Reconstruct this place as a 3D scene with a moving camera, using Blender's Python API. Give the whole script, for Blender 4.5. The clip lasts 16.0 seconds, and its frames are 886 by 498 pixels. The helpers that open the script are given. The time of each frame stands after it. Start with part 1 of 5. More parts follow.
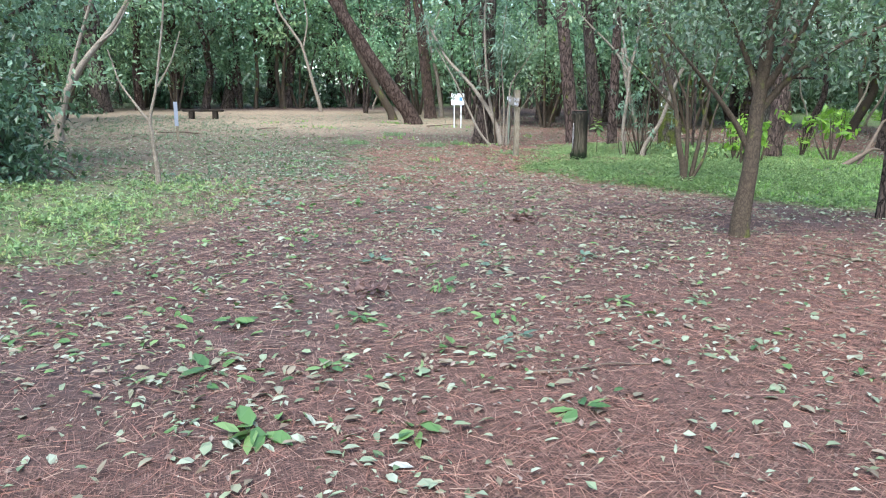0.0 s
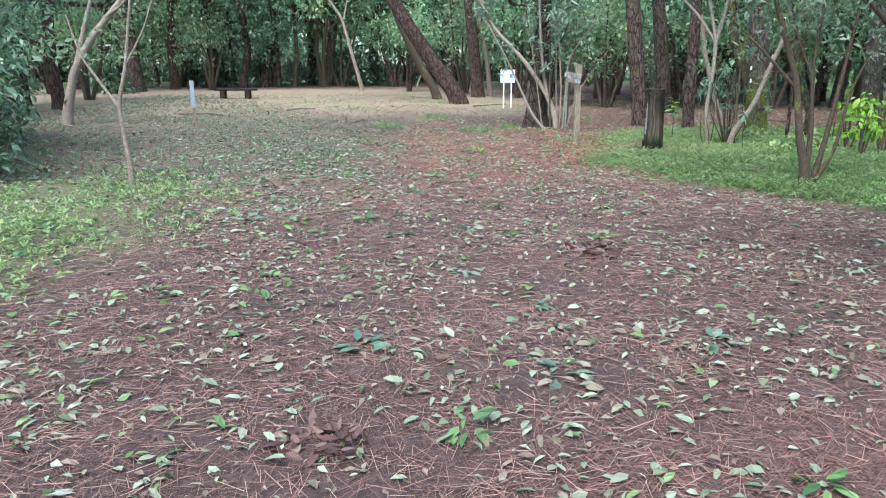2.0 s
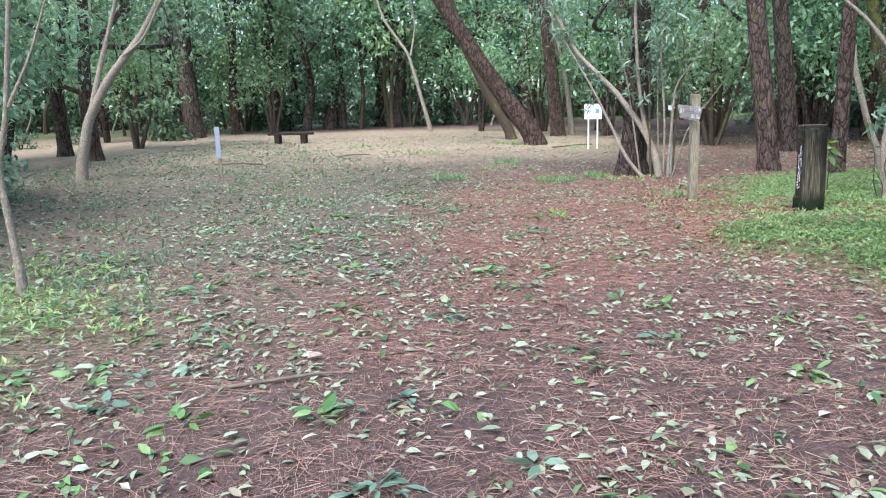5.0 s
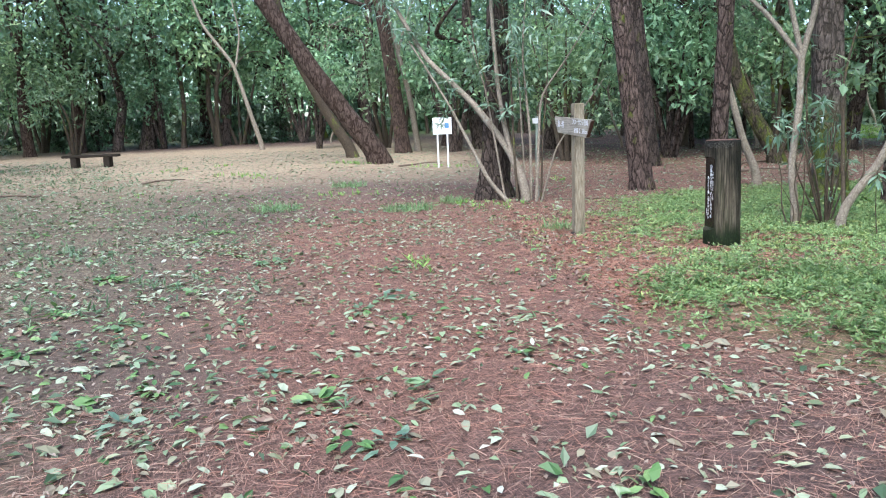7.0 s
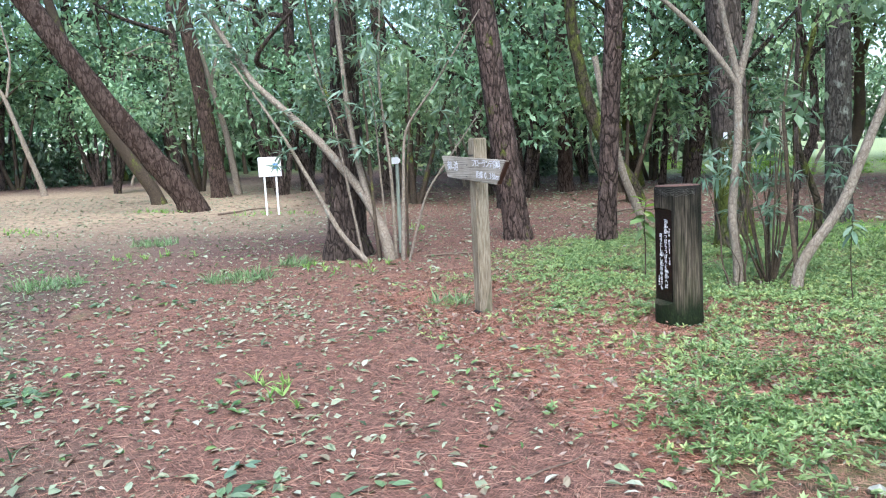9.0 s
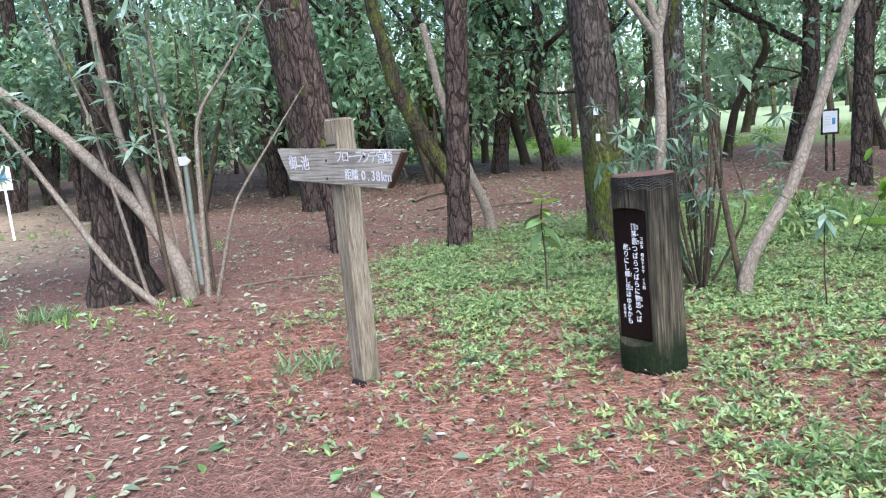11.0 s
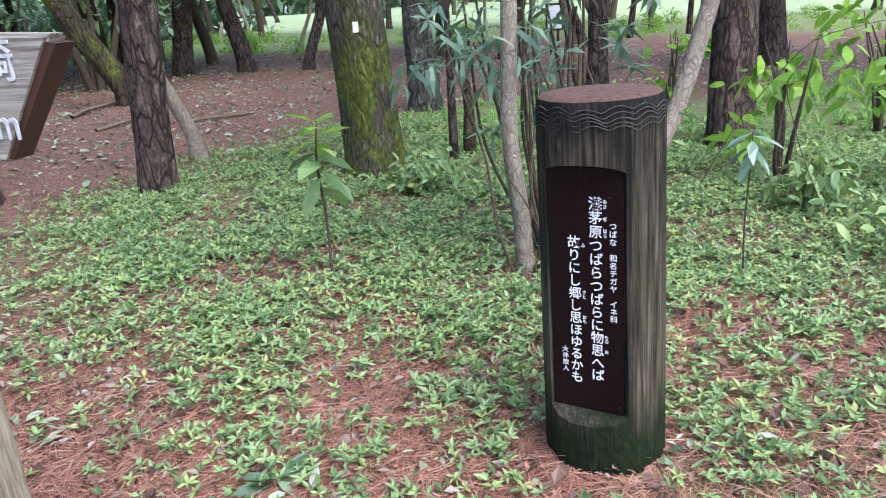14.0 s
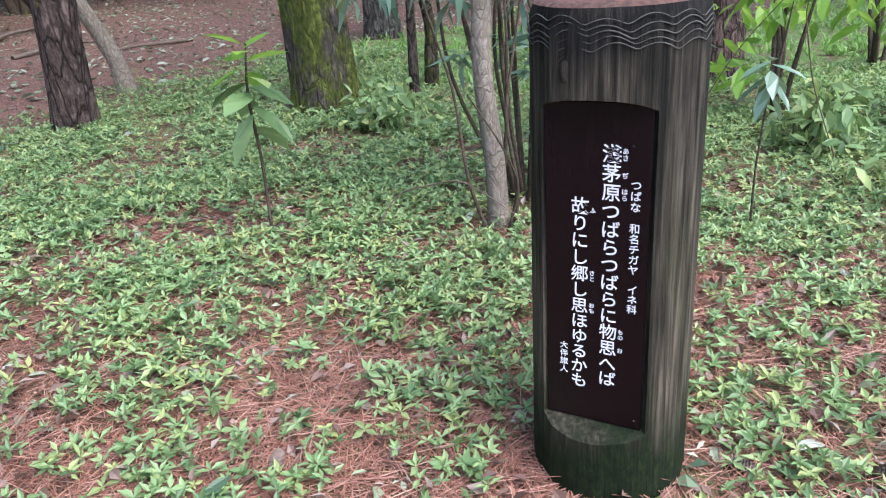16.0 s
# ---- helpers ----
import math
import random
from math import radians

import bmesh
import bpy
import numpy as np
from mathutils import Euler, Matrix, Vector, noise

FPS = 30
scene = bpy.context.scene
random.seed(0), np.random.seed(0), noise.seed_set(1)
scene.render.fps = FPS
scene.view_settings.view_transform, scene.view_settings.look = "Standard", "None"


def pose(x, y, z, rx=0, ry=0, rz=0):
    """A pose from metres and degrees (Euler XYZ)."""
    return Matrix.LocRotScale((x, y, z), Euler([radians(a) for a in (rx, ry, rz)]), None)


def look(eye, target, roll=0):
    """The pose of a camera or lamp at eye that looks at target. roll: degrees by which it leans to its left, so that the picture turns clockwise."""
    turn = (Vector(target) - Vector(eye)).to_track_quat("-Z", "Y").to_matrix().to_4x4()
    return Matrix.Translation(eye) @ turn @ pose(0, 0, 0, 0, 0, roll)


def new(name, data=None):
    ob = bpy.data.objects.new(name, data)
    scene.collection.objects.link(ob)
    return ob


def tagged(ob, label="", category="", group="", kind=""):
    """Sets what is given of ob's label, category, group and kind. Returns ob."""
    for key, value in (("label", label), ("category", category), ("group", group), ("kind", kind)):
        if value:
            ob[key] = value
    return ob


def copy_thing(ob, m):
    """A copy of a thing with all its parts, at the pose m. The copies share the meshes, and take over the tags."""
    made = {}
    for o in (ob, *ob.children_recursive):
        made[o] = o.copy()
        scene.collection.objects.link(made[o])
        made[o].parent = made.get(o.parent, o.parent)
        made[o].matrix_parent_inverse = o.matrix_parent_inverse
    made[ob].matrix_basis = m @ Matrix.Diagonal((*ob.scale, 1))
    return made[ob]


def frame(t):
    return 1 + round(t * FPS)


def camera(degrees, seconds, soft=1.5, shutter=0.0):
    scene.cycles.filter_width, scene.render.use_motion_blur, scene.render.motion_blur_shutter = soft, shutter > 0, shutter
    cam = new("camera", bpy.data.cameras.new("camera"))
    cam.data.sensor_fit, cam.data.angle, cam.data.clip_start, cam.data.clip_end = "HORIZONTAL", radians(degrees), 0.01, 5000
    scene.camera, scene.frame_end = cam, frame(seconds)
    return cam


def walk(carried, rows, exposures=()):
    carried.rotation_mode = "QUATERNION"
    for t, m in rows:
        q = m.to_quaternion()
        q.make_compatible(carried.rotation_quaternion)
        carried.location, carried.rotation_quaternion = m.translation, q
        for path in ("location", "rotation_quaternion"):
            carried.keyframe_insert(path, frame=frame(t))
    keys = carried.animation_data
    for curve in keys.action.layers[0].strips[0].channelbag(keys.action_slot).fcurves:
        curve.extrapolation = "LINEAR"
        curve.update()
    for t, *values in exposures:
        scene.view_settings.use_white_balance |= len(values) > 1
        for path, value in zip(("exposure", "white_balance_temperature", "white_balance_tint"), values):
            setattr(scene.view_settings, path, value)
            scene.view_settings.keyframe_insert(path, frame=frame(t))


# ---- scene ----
cam = camera(62.5, 16.0, soft=1.1)
METRES, EYE, TILT, LEAN, TURN = 18.3, 1.5, 0.0, 0.0, -4.2
ROWS = [
    (0.0, 0.0, 0.0, 0.0, 0.03, -11.73, -0.13),
    (0.5, -0.0, 0.0395, 0.0004, 0.6, -11.66, 0.32),
    (1.0, 0.0015, 0.0798, -0.0006, 0.99, -12.68, 0.44),
    (1.5, 0.0019, 0.116, -0.001, 1.82, -13.27, 0.19),
    (2.0, 0.0046, 0.1531, -0.0006, 3.89, -13.44, 0.16),
    (2.5, 0.0039, 0.1894, 0.0004, 7.03, -12.39, 0.58),
    (3.0, 0.0053, 0.2274, 0.0005, 11.8, -11.23, 1.6),
    (5.5, -0.0007, 0.4129, 0.0002, 8.39, -10.03, 1.74),
    (6.0, -0.0026, 0.4518, 0.0003, 5.25, -9.14, 1.82),
    (6.5, -0.0063, 0.4911, 0.0007, 3.41, -8.9, 2.34),
    (7.0, -0.0104, 0.5315, 0.0004, -2.21, -9.79, 2.25),
    (7.5, -0.0141, 0.5718, 0.0009, -5.57, -10.18, 1.46),
    (8.0, -0.0189, 0.6103, 0.0024, -8.8, -8.88, 1.66),
    (10.5, -0.0146, 0.787, 0.0038, -29.43, -7.57, 4.7),
    (11.0, -0.0079, 0.8204, 0.003, -34.33, -9.19, 5.11),
    (11.5, 0.0045, 0.8512, 0.0006, -39.07, -11.43, 4.94),
    (12.0, 0.0182, 0.8771, -0.0005, -44.67, -14.58, 4.69),
    (12.5, 0.0329, 0.8996, -0.0004, -49.67, -16.62, 4.56),
    (13.0, 0.0482, 0.9183, -0.0008, -53.16, -17.9, 4.42),
    (13.5, 0.0568, 0.9327, -0.0006, -57.04, -18.17, 3.57),
    (14.0, 0.0647, 0.9418, -0.0008, -58.94, -18.84, 3.69),
    (14.5, 0.0749, 0.9451, -0.0034, -58.93, -20.46, 4.68),
    (15.0, 0.0776, 0.9465, -0.0038, -59.11, -22.47, 4.28),
    (15.5, 0.0848, 0.9545, -0.006, -61.24, -23.37, 2.69),
    (16.0, 0.0926, 0.9588, -0.0079, -61.94, -24.08, 2.88),
]
walk(cam, [(t, pose(0, 0, EYE, TILT, LEAN, TURN) @ pose(METRES * x, METRES * y, METRES * z, 90 + pitch, roll, yaw)) for t, x, y, z, yaw, pitch, roll in ROWS],
     [(0.0, 1.74, 6050, 6), (3.0, 1.68, 6000, 7), (5.5, 1.84, 6050, 8), (6.5, 1.76, 6050, 7), (8.0, 1.78, 6050, 7), (10.5, 1.86, 6000, 12), (13.0, 1.8, 5950, 13), (16.0, 1.83, 5950, 16)])

# ---- world and light: an overcast morning under open woodland ----
SUN_EL, SUN_ROT = radians(58), radians(200)
world = bpy.data.worlds.new("overcast_sky")
scene.world = world
world.use_nodes = True
wn = world.node_tree.nodes
sky = wn.new("ShaderNodeTexSky")
sky.sky_type, sky.sun_disc = "NISHITA", False
sky.sun_elevation, sky.sun_rotation = SUN_EL, SUN_ROT
sky.air_density, sky.dust_density, sky.ozone_density = 1.0, 2.0, 1.0
wn["Background"].inputs["Strength"].default_value = 0.15
world.node_tree.links.new(sky.outputs[0], wn["Background"].inputs["Color"])
sun_data = bpy.data.lights.new("sun", "SUN")
sun_data.energy, sun_data.angle, sun_data.color = 1.5, radians(50), (1.0, 0.97, 0.93)
sun = new("sun", sun_data)
sun.matrix_world = look((12 * math.sin(SUN_ROT), 12 * math.cos(SUN_ROT), 12 * math.tan(SUN_EL)), (0, 0, 0))


# ---- small tools ----
def mesh_of(name, verts, faces, mat, smooth=True):
    me = bpy.data.meshes.new(name)
    me.from_pydata(verts, [], faces)
    if mat:
        me.materials.append(mat)
    if smooth:
        me.shade_smooth()
    return me


def bm_mesh(name, bm, mat, smooth=False):
    me = bpy.data.meshes.new(name)
    bm.to_mesh(me)
    bm.free()
    me.materials.append(mat)
    if smooth:
        me.shade_smooth()
    return me


def part(name, me, parent, label=""):
    ob = new(name, me)
    ob.parent = parent
    return tagged(ob, label)


def thing(name, x, y, z, label, category, group="", turn=0.0, kind=""):
    ob = new(name)
    ob.empty_display_size = 0.1
    ob.matrix_world = pose(x, y, z, 0, 0, turn)
    return tagged(ob, label, category, group, kind)


def box_bm(sx, sy, sz, at=(0, 0, 0), bevel=0.006, seg=2):
    bm = bmesh.new()
    bmesh.ops.create_cube(bm, size=1)
    bmesh.ops.scale(bm, vec=(sx, sy, sz), verts=bm.verts)
    if bevel:
        bmesh.ops.bevel(bm, geom=bm.edges[:], offset=bevel, segments=seg, affect="EDGES")
    bmesh.ops.translate(bm, vec=at, verts=bm.verts)
    return bm


def tube(points, radii, sides=10, rough=0.06, seed=0, steps=6):
    """A tapered, slightly lumpy tube along a smoothed line: vertices and faces."""
    rng = np.random.default_rng(seed)
    p = np.array(points, float)
    r = np.array(radii, float)
    n = len(p)
    d = np.r_[0, np.cumsum(np.linalg.norm(np.diff(p, axis=0), axis=1))]
    s = np.linspace(0, d[-1], (n - 1) * steps + 1)
    q = np.stack([np.interp(s, d, p[:, k]) for k in range(3)], 1)
    for _ in range(2 if n > 2 else 0):
        q[1:-1] = 0.25 * q[:-2] + 0.5 * q[1:-1] + 0.25 * q[2:]
    rr = np.interp(s, d, r)
    t = np.gradient(q, axis=0)
    t /= np.linalg.norm(t, axis=1)[:, None]
    side = np.cross(t, np.array([0.31, 0.95, 0.05]))
    side /= np.linalg.norm(side, axis=1)[:, None]
    up = np.cross(t, side)
    a = np.linspace(0, 2 * math.pi, sides, endpoint=False)
    lump = 1 + rough * (rng.standard_normal((len(s), sides)) * 0.5 + rng.standard_normal(sides)[None, :])
    ring = q[:, None, :] + (rr[:, None] * lump)[:, :, None] * (
        np.cos(a)[None, :, None] * side[:, None, :] + np.sin(a)[None, :, None] * up[:, None, :])
    verts = ring.reshape(-1, 3)
    i, j = np.meshgrid(np.arange(len(s) - 1), np.arange(sides), indexing="ij")
    k = (j + 1) % sides
    faces = np.stack([i * sides + j, i * sides + k, (i + 1) * sides + k, (i + 1) * sides + j], -1).reshape(-1, 4)
    return verts, faces


def join_parts(pieces):
    vs, fs, o = [], [], 0
    for v, f in pieces:
        vs.append(v), fs.append(f + o)
        o += len(v)
    return np.concatenate(vs), np.concatenate(fs)


def turned(yaw, tilt, roll):
    """Rotation matrices: roll about x, then tilt about y, then yaw about z."""
    cy, sy, cp, sp, cr, sr = np.cos(yaw), np.sin(yaw), np.cos(tilt), np.sin(tilt), np.cos(roll), np.sin(roll)
    m = np.empty((len(yaw), 3, 3))
    m[:, 0] = np.stack([cy * cp, cy * sp * sr - sy * cr, cy * sp * cr + sy * sr], 1)
    m[:, 1] = np.stack([sy * cp, sy * sp * sr + cy * cr, sy * sp * cr - cy * sr], 1)
    m[:, 2] = np.stack([-sp, cp * sr, cp * cr], 1)
    return m


def spread(shape, faces, at, rot, size):
    """Many small pieces as one set of vertices and faces."""
    shape, faces = np.array(shape, float), np.array(faces)
    if np.ndim(size) == 1:
        size = np.asarray(size)[:, None]
    local = shape[None] * np.broadcast_to(np.asarray(size), (len(at), size.shape[1] if np.ndim(size) == 2 else 1))[:, None, :]
    v = np.einsum("nij,nkj->nki", rot, local) + at[:, None, :]
    f = faces[None] + (np.arange(len(at)) * len(shape))[:, None, None]
    return v.reshape(-1, 3), f.reshape(-1, faces.shape[1])


# leaf shapes, 1 long along x
CARD = [(0, 0, 0), (0.45, 0.24, 0.05), (1, 0, -0.08), (0.45, -0.24, 0.05)]
CARD_F = [(0, 3, 2, 1)]


def leaves_mesh(name, at, yaw, tilt, roll, size, mat, shape="card"):
    if shape == "leaf":
        sh = [(0, 0, 0), (0.3, 0.2, 0.03), (0.7, 0.17, 0.0), (1, 0, -0.1), (0.7, -0.17, 0.0), (0.3, -0.2, 0.03)]
        fa = [(0, 5, 4, 1), (1, 4, 3, 2)]
    elif shape == "blade":
        sh = [(0, 0.06, 0), (0, -0.06, 0), (0.5, -0.085, 0.06), (0.5, 0.085, 0.06), (1, -0.008, -0.06), (1, 0.008, -0.06)]
        fa = [(0, 1, 2, 3), (3, 2, 4, 5)]
    elif shape == "lance":
        sh, fa = [(0, 0, 0), (0.42, 0.15, 0.06), (1, 0, -0.08), (0.42, -0.15, 0.06)], CARD_F
    else:
        sh, fa = CARD, CARD_F
    v, f = spread(sh, fa, at, turned(yaw, tilt, roll), size)
    return mesh_of(name, v, f, mat, smooth=False)


def rise(x, y):
    """Height of the ground: level by the path, then a gentle rise towards the far clearing."""
    s = np.maximum(0.0, np.asarray(y, float) - 19.5)
    h = 0.026 * s * s / (s + 1.2)
    dip = 0.022 * np.exp(-((np.asarray(x, float) - 4.45) ** 2 + (np.asarray(y, float) - 17.6) ** 2) / 0.3)
    return np.minimum(h, 0.95 + 0 * h) - dip


def wave(x, y, scale, seed=0.0):
    """A cheap smooth noise, about -1 to 1."""
    x, y = np.asarray(x, float) / scale + seed * 7.3, np.asarray(y, float) / scale - seed * 3.1
    return (np.sin(x * 1.3 + 1.7 * np.sin(y * 0.9)) + np.sin(y * 1.7 + 1.3 * np.sin(x * 1.1 + 2)) + np.sin((x + y) * 2.3 + np.sin(x * 2.1 - y)) * 0.6) / 2.6


def smooth(a, b, v):
    t = np.clip((v - a) / (b - a), 0, 1)
    return t * t * (3 - 2 * t)


def green(x, y):
    """How green the ground cover is, 0 to 1."""
    x, y = np.asarray(x, float), np.asarray(y, float)
    n = wave(x, y, 0.7, 1) * 0.45 + wave(x, y, 0.22, 2) * 0.25
    edge = np.interp(y, [0, 7, 9, 10.5, 12, 14, 16, 18, 19.5, 21, 22.5, 23.5], [9, 8, 6.6, 5.5, 4.1, 3.1, 3.1, 3.6, 3.9, 4.4, 5.5, 8])
    right = smooth(-0.6, 1.0, x - edge + n * 0.9) * smooth(1.0, -0.8, y - (22.6 - np.maximum(0, x - 7) * 0.16) + n)
    right = right * smooth(0.5, -1.5, x - 13.2 + n + np.maximum(0, 18 - y) * -2.0)
    left = smooth(1.0, -0.7, np.hypot((x + 4.8) / 2.0, (y - 9.6) / 3.8) * 2.2 - 2.2 + n * 1.1)
    tufts = smooth(0.75, 1.0, n + 0.35) * smooth(15, 19, y) * smooth(36, 28, y) * 0.5
    far = smooth(38, 46, np.hypot(x, y - 12) + n * 3) * 0.9
    farright = smooth(0, 4, x - 13.5) * smooth(22, 26, np.hypot(x - 2, y - 17) + n * 2) * 0.9
    return np.clip(np.maximum.reduce([right, left, tufts, far, farright]), 0, 1)


def dry(x, y):
    """Where the far clearing is pale and dry, 0 to 1; its open-sky brightness is painted in too."""
    x, y = np.asarray(x, float), np.asarray(y, float)
    n = wave(x, y, 1.3, 9)
    return smooth(23, 33, y + n * 1.5 - np.abs(x + 3) * 0.1) * smooth(50, 44, y + n) * smooth(7, 2, x + n)


def fresh(x, y):
    """Where the needles lie fresh and rusty, 0 to 1; lowered in a darker patch right of the path."""
    n = wave(x, y, 1.1, 14)
    return smooth(10.5, 14.5, y + n) * smooth(27, 22, y + n - np.clip(x - 4, 0, 1) * 8) * smooth(-2.5, 0.5, x + n) * (1 - 0.6 * smooth(14.8, 12.5, y) * smooth(0.8, 2.2, x)) + 0.75 * smooth(5.8, 2.8, y - 0.6 * x + n * 0.7)


def litter(x, y):
    """How thick the fallen leaves lie on the far left, 0 to 1."""
    x, y = np.asarray(x, float), np.asarray(y, float)
    n = wave(x, y, 0.9, 4) * 0.6
    left = smooth(0.4, -3.2, x + n * 1.6 + np.maximum(0, y - 22) * 0.5) * smooth(9, 12, y)
    back = 0.08 * smooth(0, 2.5, x - 5.5 + n) * smooth(22.6, 24, y + n)
    return np.clip(np.maximum(left, back), 0, 1)


# ---- materials ----
def material(name):
    m = bpy.data.materials.new(name)
    m.use_nodes = True
    nt = m.node_tree
    bsdf = nt.nodes["Principled BSDF"]
    return m, nt, bsdf


def node(nt, kind, **inputs):
    n = nt.nodes.new(kind)
    for key, value in inputs.items():
        if key in n.inputs:
            n.inputs[key].default_value = value
    return n


def ramp(nt, source, stops):
    r = nt.nodes.new("ShaderNodeValToRGB")
    el = r.color_ramp.elements
    while len(el) < len(stops):
        el.new(0.5)
    for e, (p, c) in zip(el, stops):
        e.position, e.color = p, (*c, 1)
    nt.links.new(source, r.inputs[0])
    return r.outputs[0]


def grain(nt, scale, detail=6.0, stretch=(1, 1, 1), rough=0.6, coords="Object"):
    tc = nt.nodes.new("ShaderNodeTexCoord")
    mp = nt.nodes.new("ShaderNodeMapping")
    mp.inputs["Scale"].default_value = stretch
    nt.links.new(tc.outputs[coords], mp.inputs[0])
    n = node(nt, "ShaderNodeTexNoise", Scale=scale, Detail=detail, Roughness=rough)
    nt.links.new(mp.outputs[0], n.inputs["Vector"])
    return n.outputs["Fac"]


def blend(nt, fac, a, b, how="MIX"):
    m = nt.nodes.new("ShaderNodeMix")
    m.data_type, m.blend_type = "RGBA", how
    for i, s in ((6, a), (7, b)):
        if isinstance(s, tuple):
            m.inputs[i].default_value = (*s, 1)
        else:
            nt.links.new(s, m.inputs[i])
    if isinstance(fac, float):
        m.inputs[0].default_value = fac
    else:
        nt.links.new(fac, m.inputs[0])
    return m.outputs[2]


def bump(nt, bsdf, height, strength, distance):
    b = node(nt, "ShaderNodeBump", Strength=strength, Distance=distance)
    nt.links.new(height, b.inputs["Height"])
    nt.links.new(b.outputs[0], bsdf.inputs["Normal"])


def step(nt, source, lo, hi):
    m = nt.nodes.new("ShaderNodeMapRange")
    m.inputs["From Min"].default_value, m.inputs["From Max"].default_value = lo, hi
    nt.links.new(source, m.inputs["Value"])
    return m.outputs[0]


def bark(name, dark, light, plate=9.0, moss=0.0, moss_top=0.0, tall=0.32, depth=0.05, lichen=0.0):
    m, nt, b = material(name)
    tc = nt.nodes.new("ShaderNodeTexCoord")
    mp = nt.nodes.new("ShaderNodeMapping")
    mp.inputs["Scale"].default_value = (1, 1, tall)
    nt.links.new(tc.outputs["Object"], mp.inputs[0])
    warp = node(nt, "ShaderNodeTexNoise", Scale=6.0, Detail=4.0)
    nt.links.new(mp.outputs[0], warp.inputs["Vector"])
    mixv = blend(nt, 0.22, mp.outputs[0], warp.outputs["Color"])
    v = node(nt, "ShaderNodeTexVoronoi", Scale=plate * 1.5, Randomness=1.0)
    v.feature = "DISTANCE_TO_EDGE"
    nt.links.new(mixv, v.inputs["Vector"])
    chips = grain(nt, plate * 4.5, 10.0, (1, 1, tall * 0.7), 0.75)
    crack = blend(nt, step(nt, v.outputs["Distance"], 0.01, 0.14), (0.0, 0.0, 0.0), step(nt, chips, 0.32, 0.56))
    g = grain(nt, 38.0, 8.0, (1, 1, 0.5))
    patch = grain(nt, 2.2, 4.0)
    tone = ramp(nt, patch, [(0.3, tuple(c * 0.72 for c in light)), (0.7, light)])
    tone = blend(nt, step(nt, g, 0.35, 0.7), blend(nt, 0.5, tone, dark), tone)
    tone = blend(nt, crack, dark, tone)
    if moss:
        mo = grain(nt, 3.2, 8.0, (1, 1, 0.6), 0.7)
        mc = ramp(nt, g, [(0.3, (0.045, 0.058, 0.012)), (0.7, (0.20, 0.23, 0.05))])
        cover = step(nt, mo, 0.62 - moss * 0.3, 0.7 - moss * 0.25)
        if moss_top:
            xyz = nt.nodes.new("ShaderNodeSeparateXYZ")
            nt.links.new(tc.outputs["Object"], xyz.inputs[0])
            cut = nt.nodes.new("ShaderNodeMath")
            cut.operation = "MULTIPLY"
            nt.links.new(cover, cut.inputs[0])
            nt.links.new(step(nt, xyz.outputs["Z"], moss_top, moss_top * 0.6), cut.inputs[1])
            cover = cut.outputs[0]
        tone = blend(nt, cover, tone, mc)
    if lichen:
        li = grain(nt, 7.0, 8.0, (1, 1, 0.7), 0.7)
        tone = blend(nt, step(nt, li, 0.66 - lichen * 0.2, 0.72 - lichen * 0.15), tone, (0.34, 0.36, 0.31))
    nt.links.new(tone, b.inputs["Base Color"])
    b.inputs["Roughness"].default_value = 0.9
    b.inputs["Specular IOR Level"].default_value = 0.2
    h = blend(nt, 0.3, crack, g)
    bump(nt, b, h, 1.0, depth)
    return m


def foliage(name, shades, gloss=0.45, through_light=0.35, each=0.0):
    m, nt, b = material(name)
    geo = nt.nodes.new("ShaderNodeNewGeometry")
    k = len(shades)
    info = nt.nodes.new("ShaderNodeObjectInfo")
    both = nt.nodes.new("ShaderNodeMath")
    both.operation = "ADD"
    nt.links.new(geo.outputs["Random Per Island"], both.inputs[0])
    nt.links.new(info.outputs["Random"], both.inputs[1])
    wrap = nt.nodes.new("ShaderNodeMath")
    wrap.operation = "FRACT"
    nt.links.new(both.outputs[0], wrap.inputs[0])
    col = ramp(nt, wrap.outputs[0], [(i / max(1, k - 1), s) for i, s in enumerate(shades)])
    if each:
        tone = ramp(nt, info.outputs["Random"], [(0.0, (1 - each, 1 - each, 1 - each * 0.9)), (0.5, (1.0, 1.0, 1.0)), (1.0, (1 + each * 0.75, 1 + each * 0.6, 1 + each * 0.3))])
        col = blend(nt, 1.0, col, tone, "MULTIPLY")
    nt.links.new(col, b.inputs["Base Color"])
    b.inputs["Roughness"].default_value = gloss
    b.inputs["Specular IOR Level"].default_value = 0.5
    tr = nt.nodes.new("ShaderNodeBsdfTranslucent")
    nt.links.new(blend(nt, 0.3, col, (0.34, 0.43, 0.12)), tr.inputs["Color"])
    mx = nt.nodes.new("ShaderNodeMixShader")
    mx.inputs[0].default_value = through_light
    nt.links.new(b.outputs[0], mx.inputs[1])
    nt.links.new(tr.outputs[0], mx.inputs[2])
    nt.links.new(mx.outputs[0], nt.nodes["Material Output"].inputs[0])
    return m


def plain(name, colour, rough=0.6, spread_by=0.15, scale=12.0, relief=0.0, stretch=(1, 1, 1)):
    m, nt, b = material(name)
    n = grain(nt, scale, 6.0, stretch)
    nt.links.new(ramp(nt, n, [(0.25, tuple(c * (1 - spread_by) for c in colour)), (0.75, tuple(min(1, c * (1 + spread_by)) for c in colour))]), b.inputs["Base Color"])
    b.inputs["Roughness"].default_value = rough
    if relief:
        bump(nt, b, n, 0.6, relief)
    return m


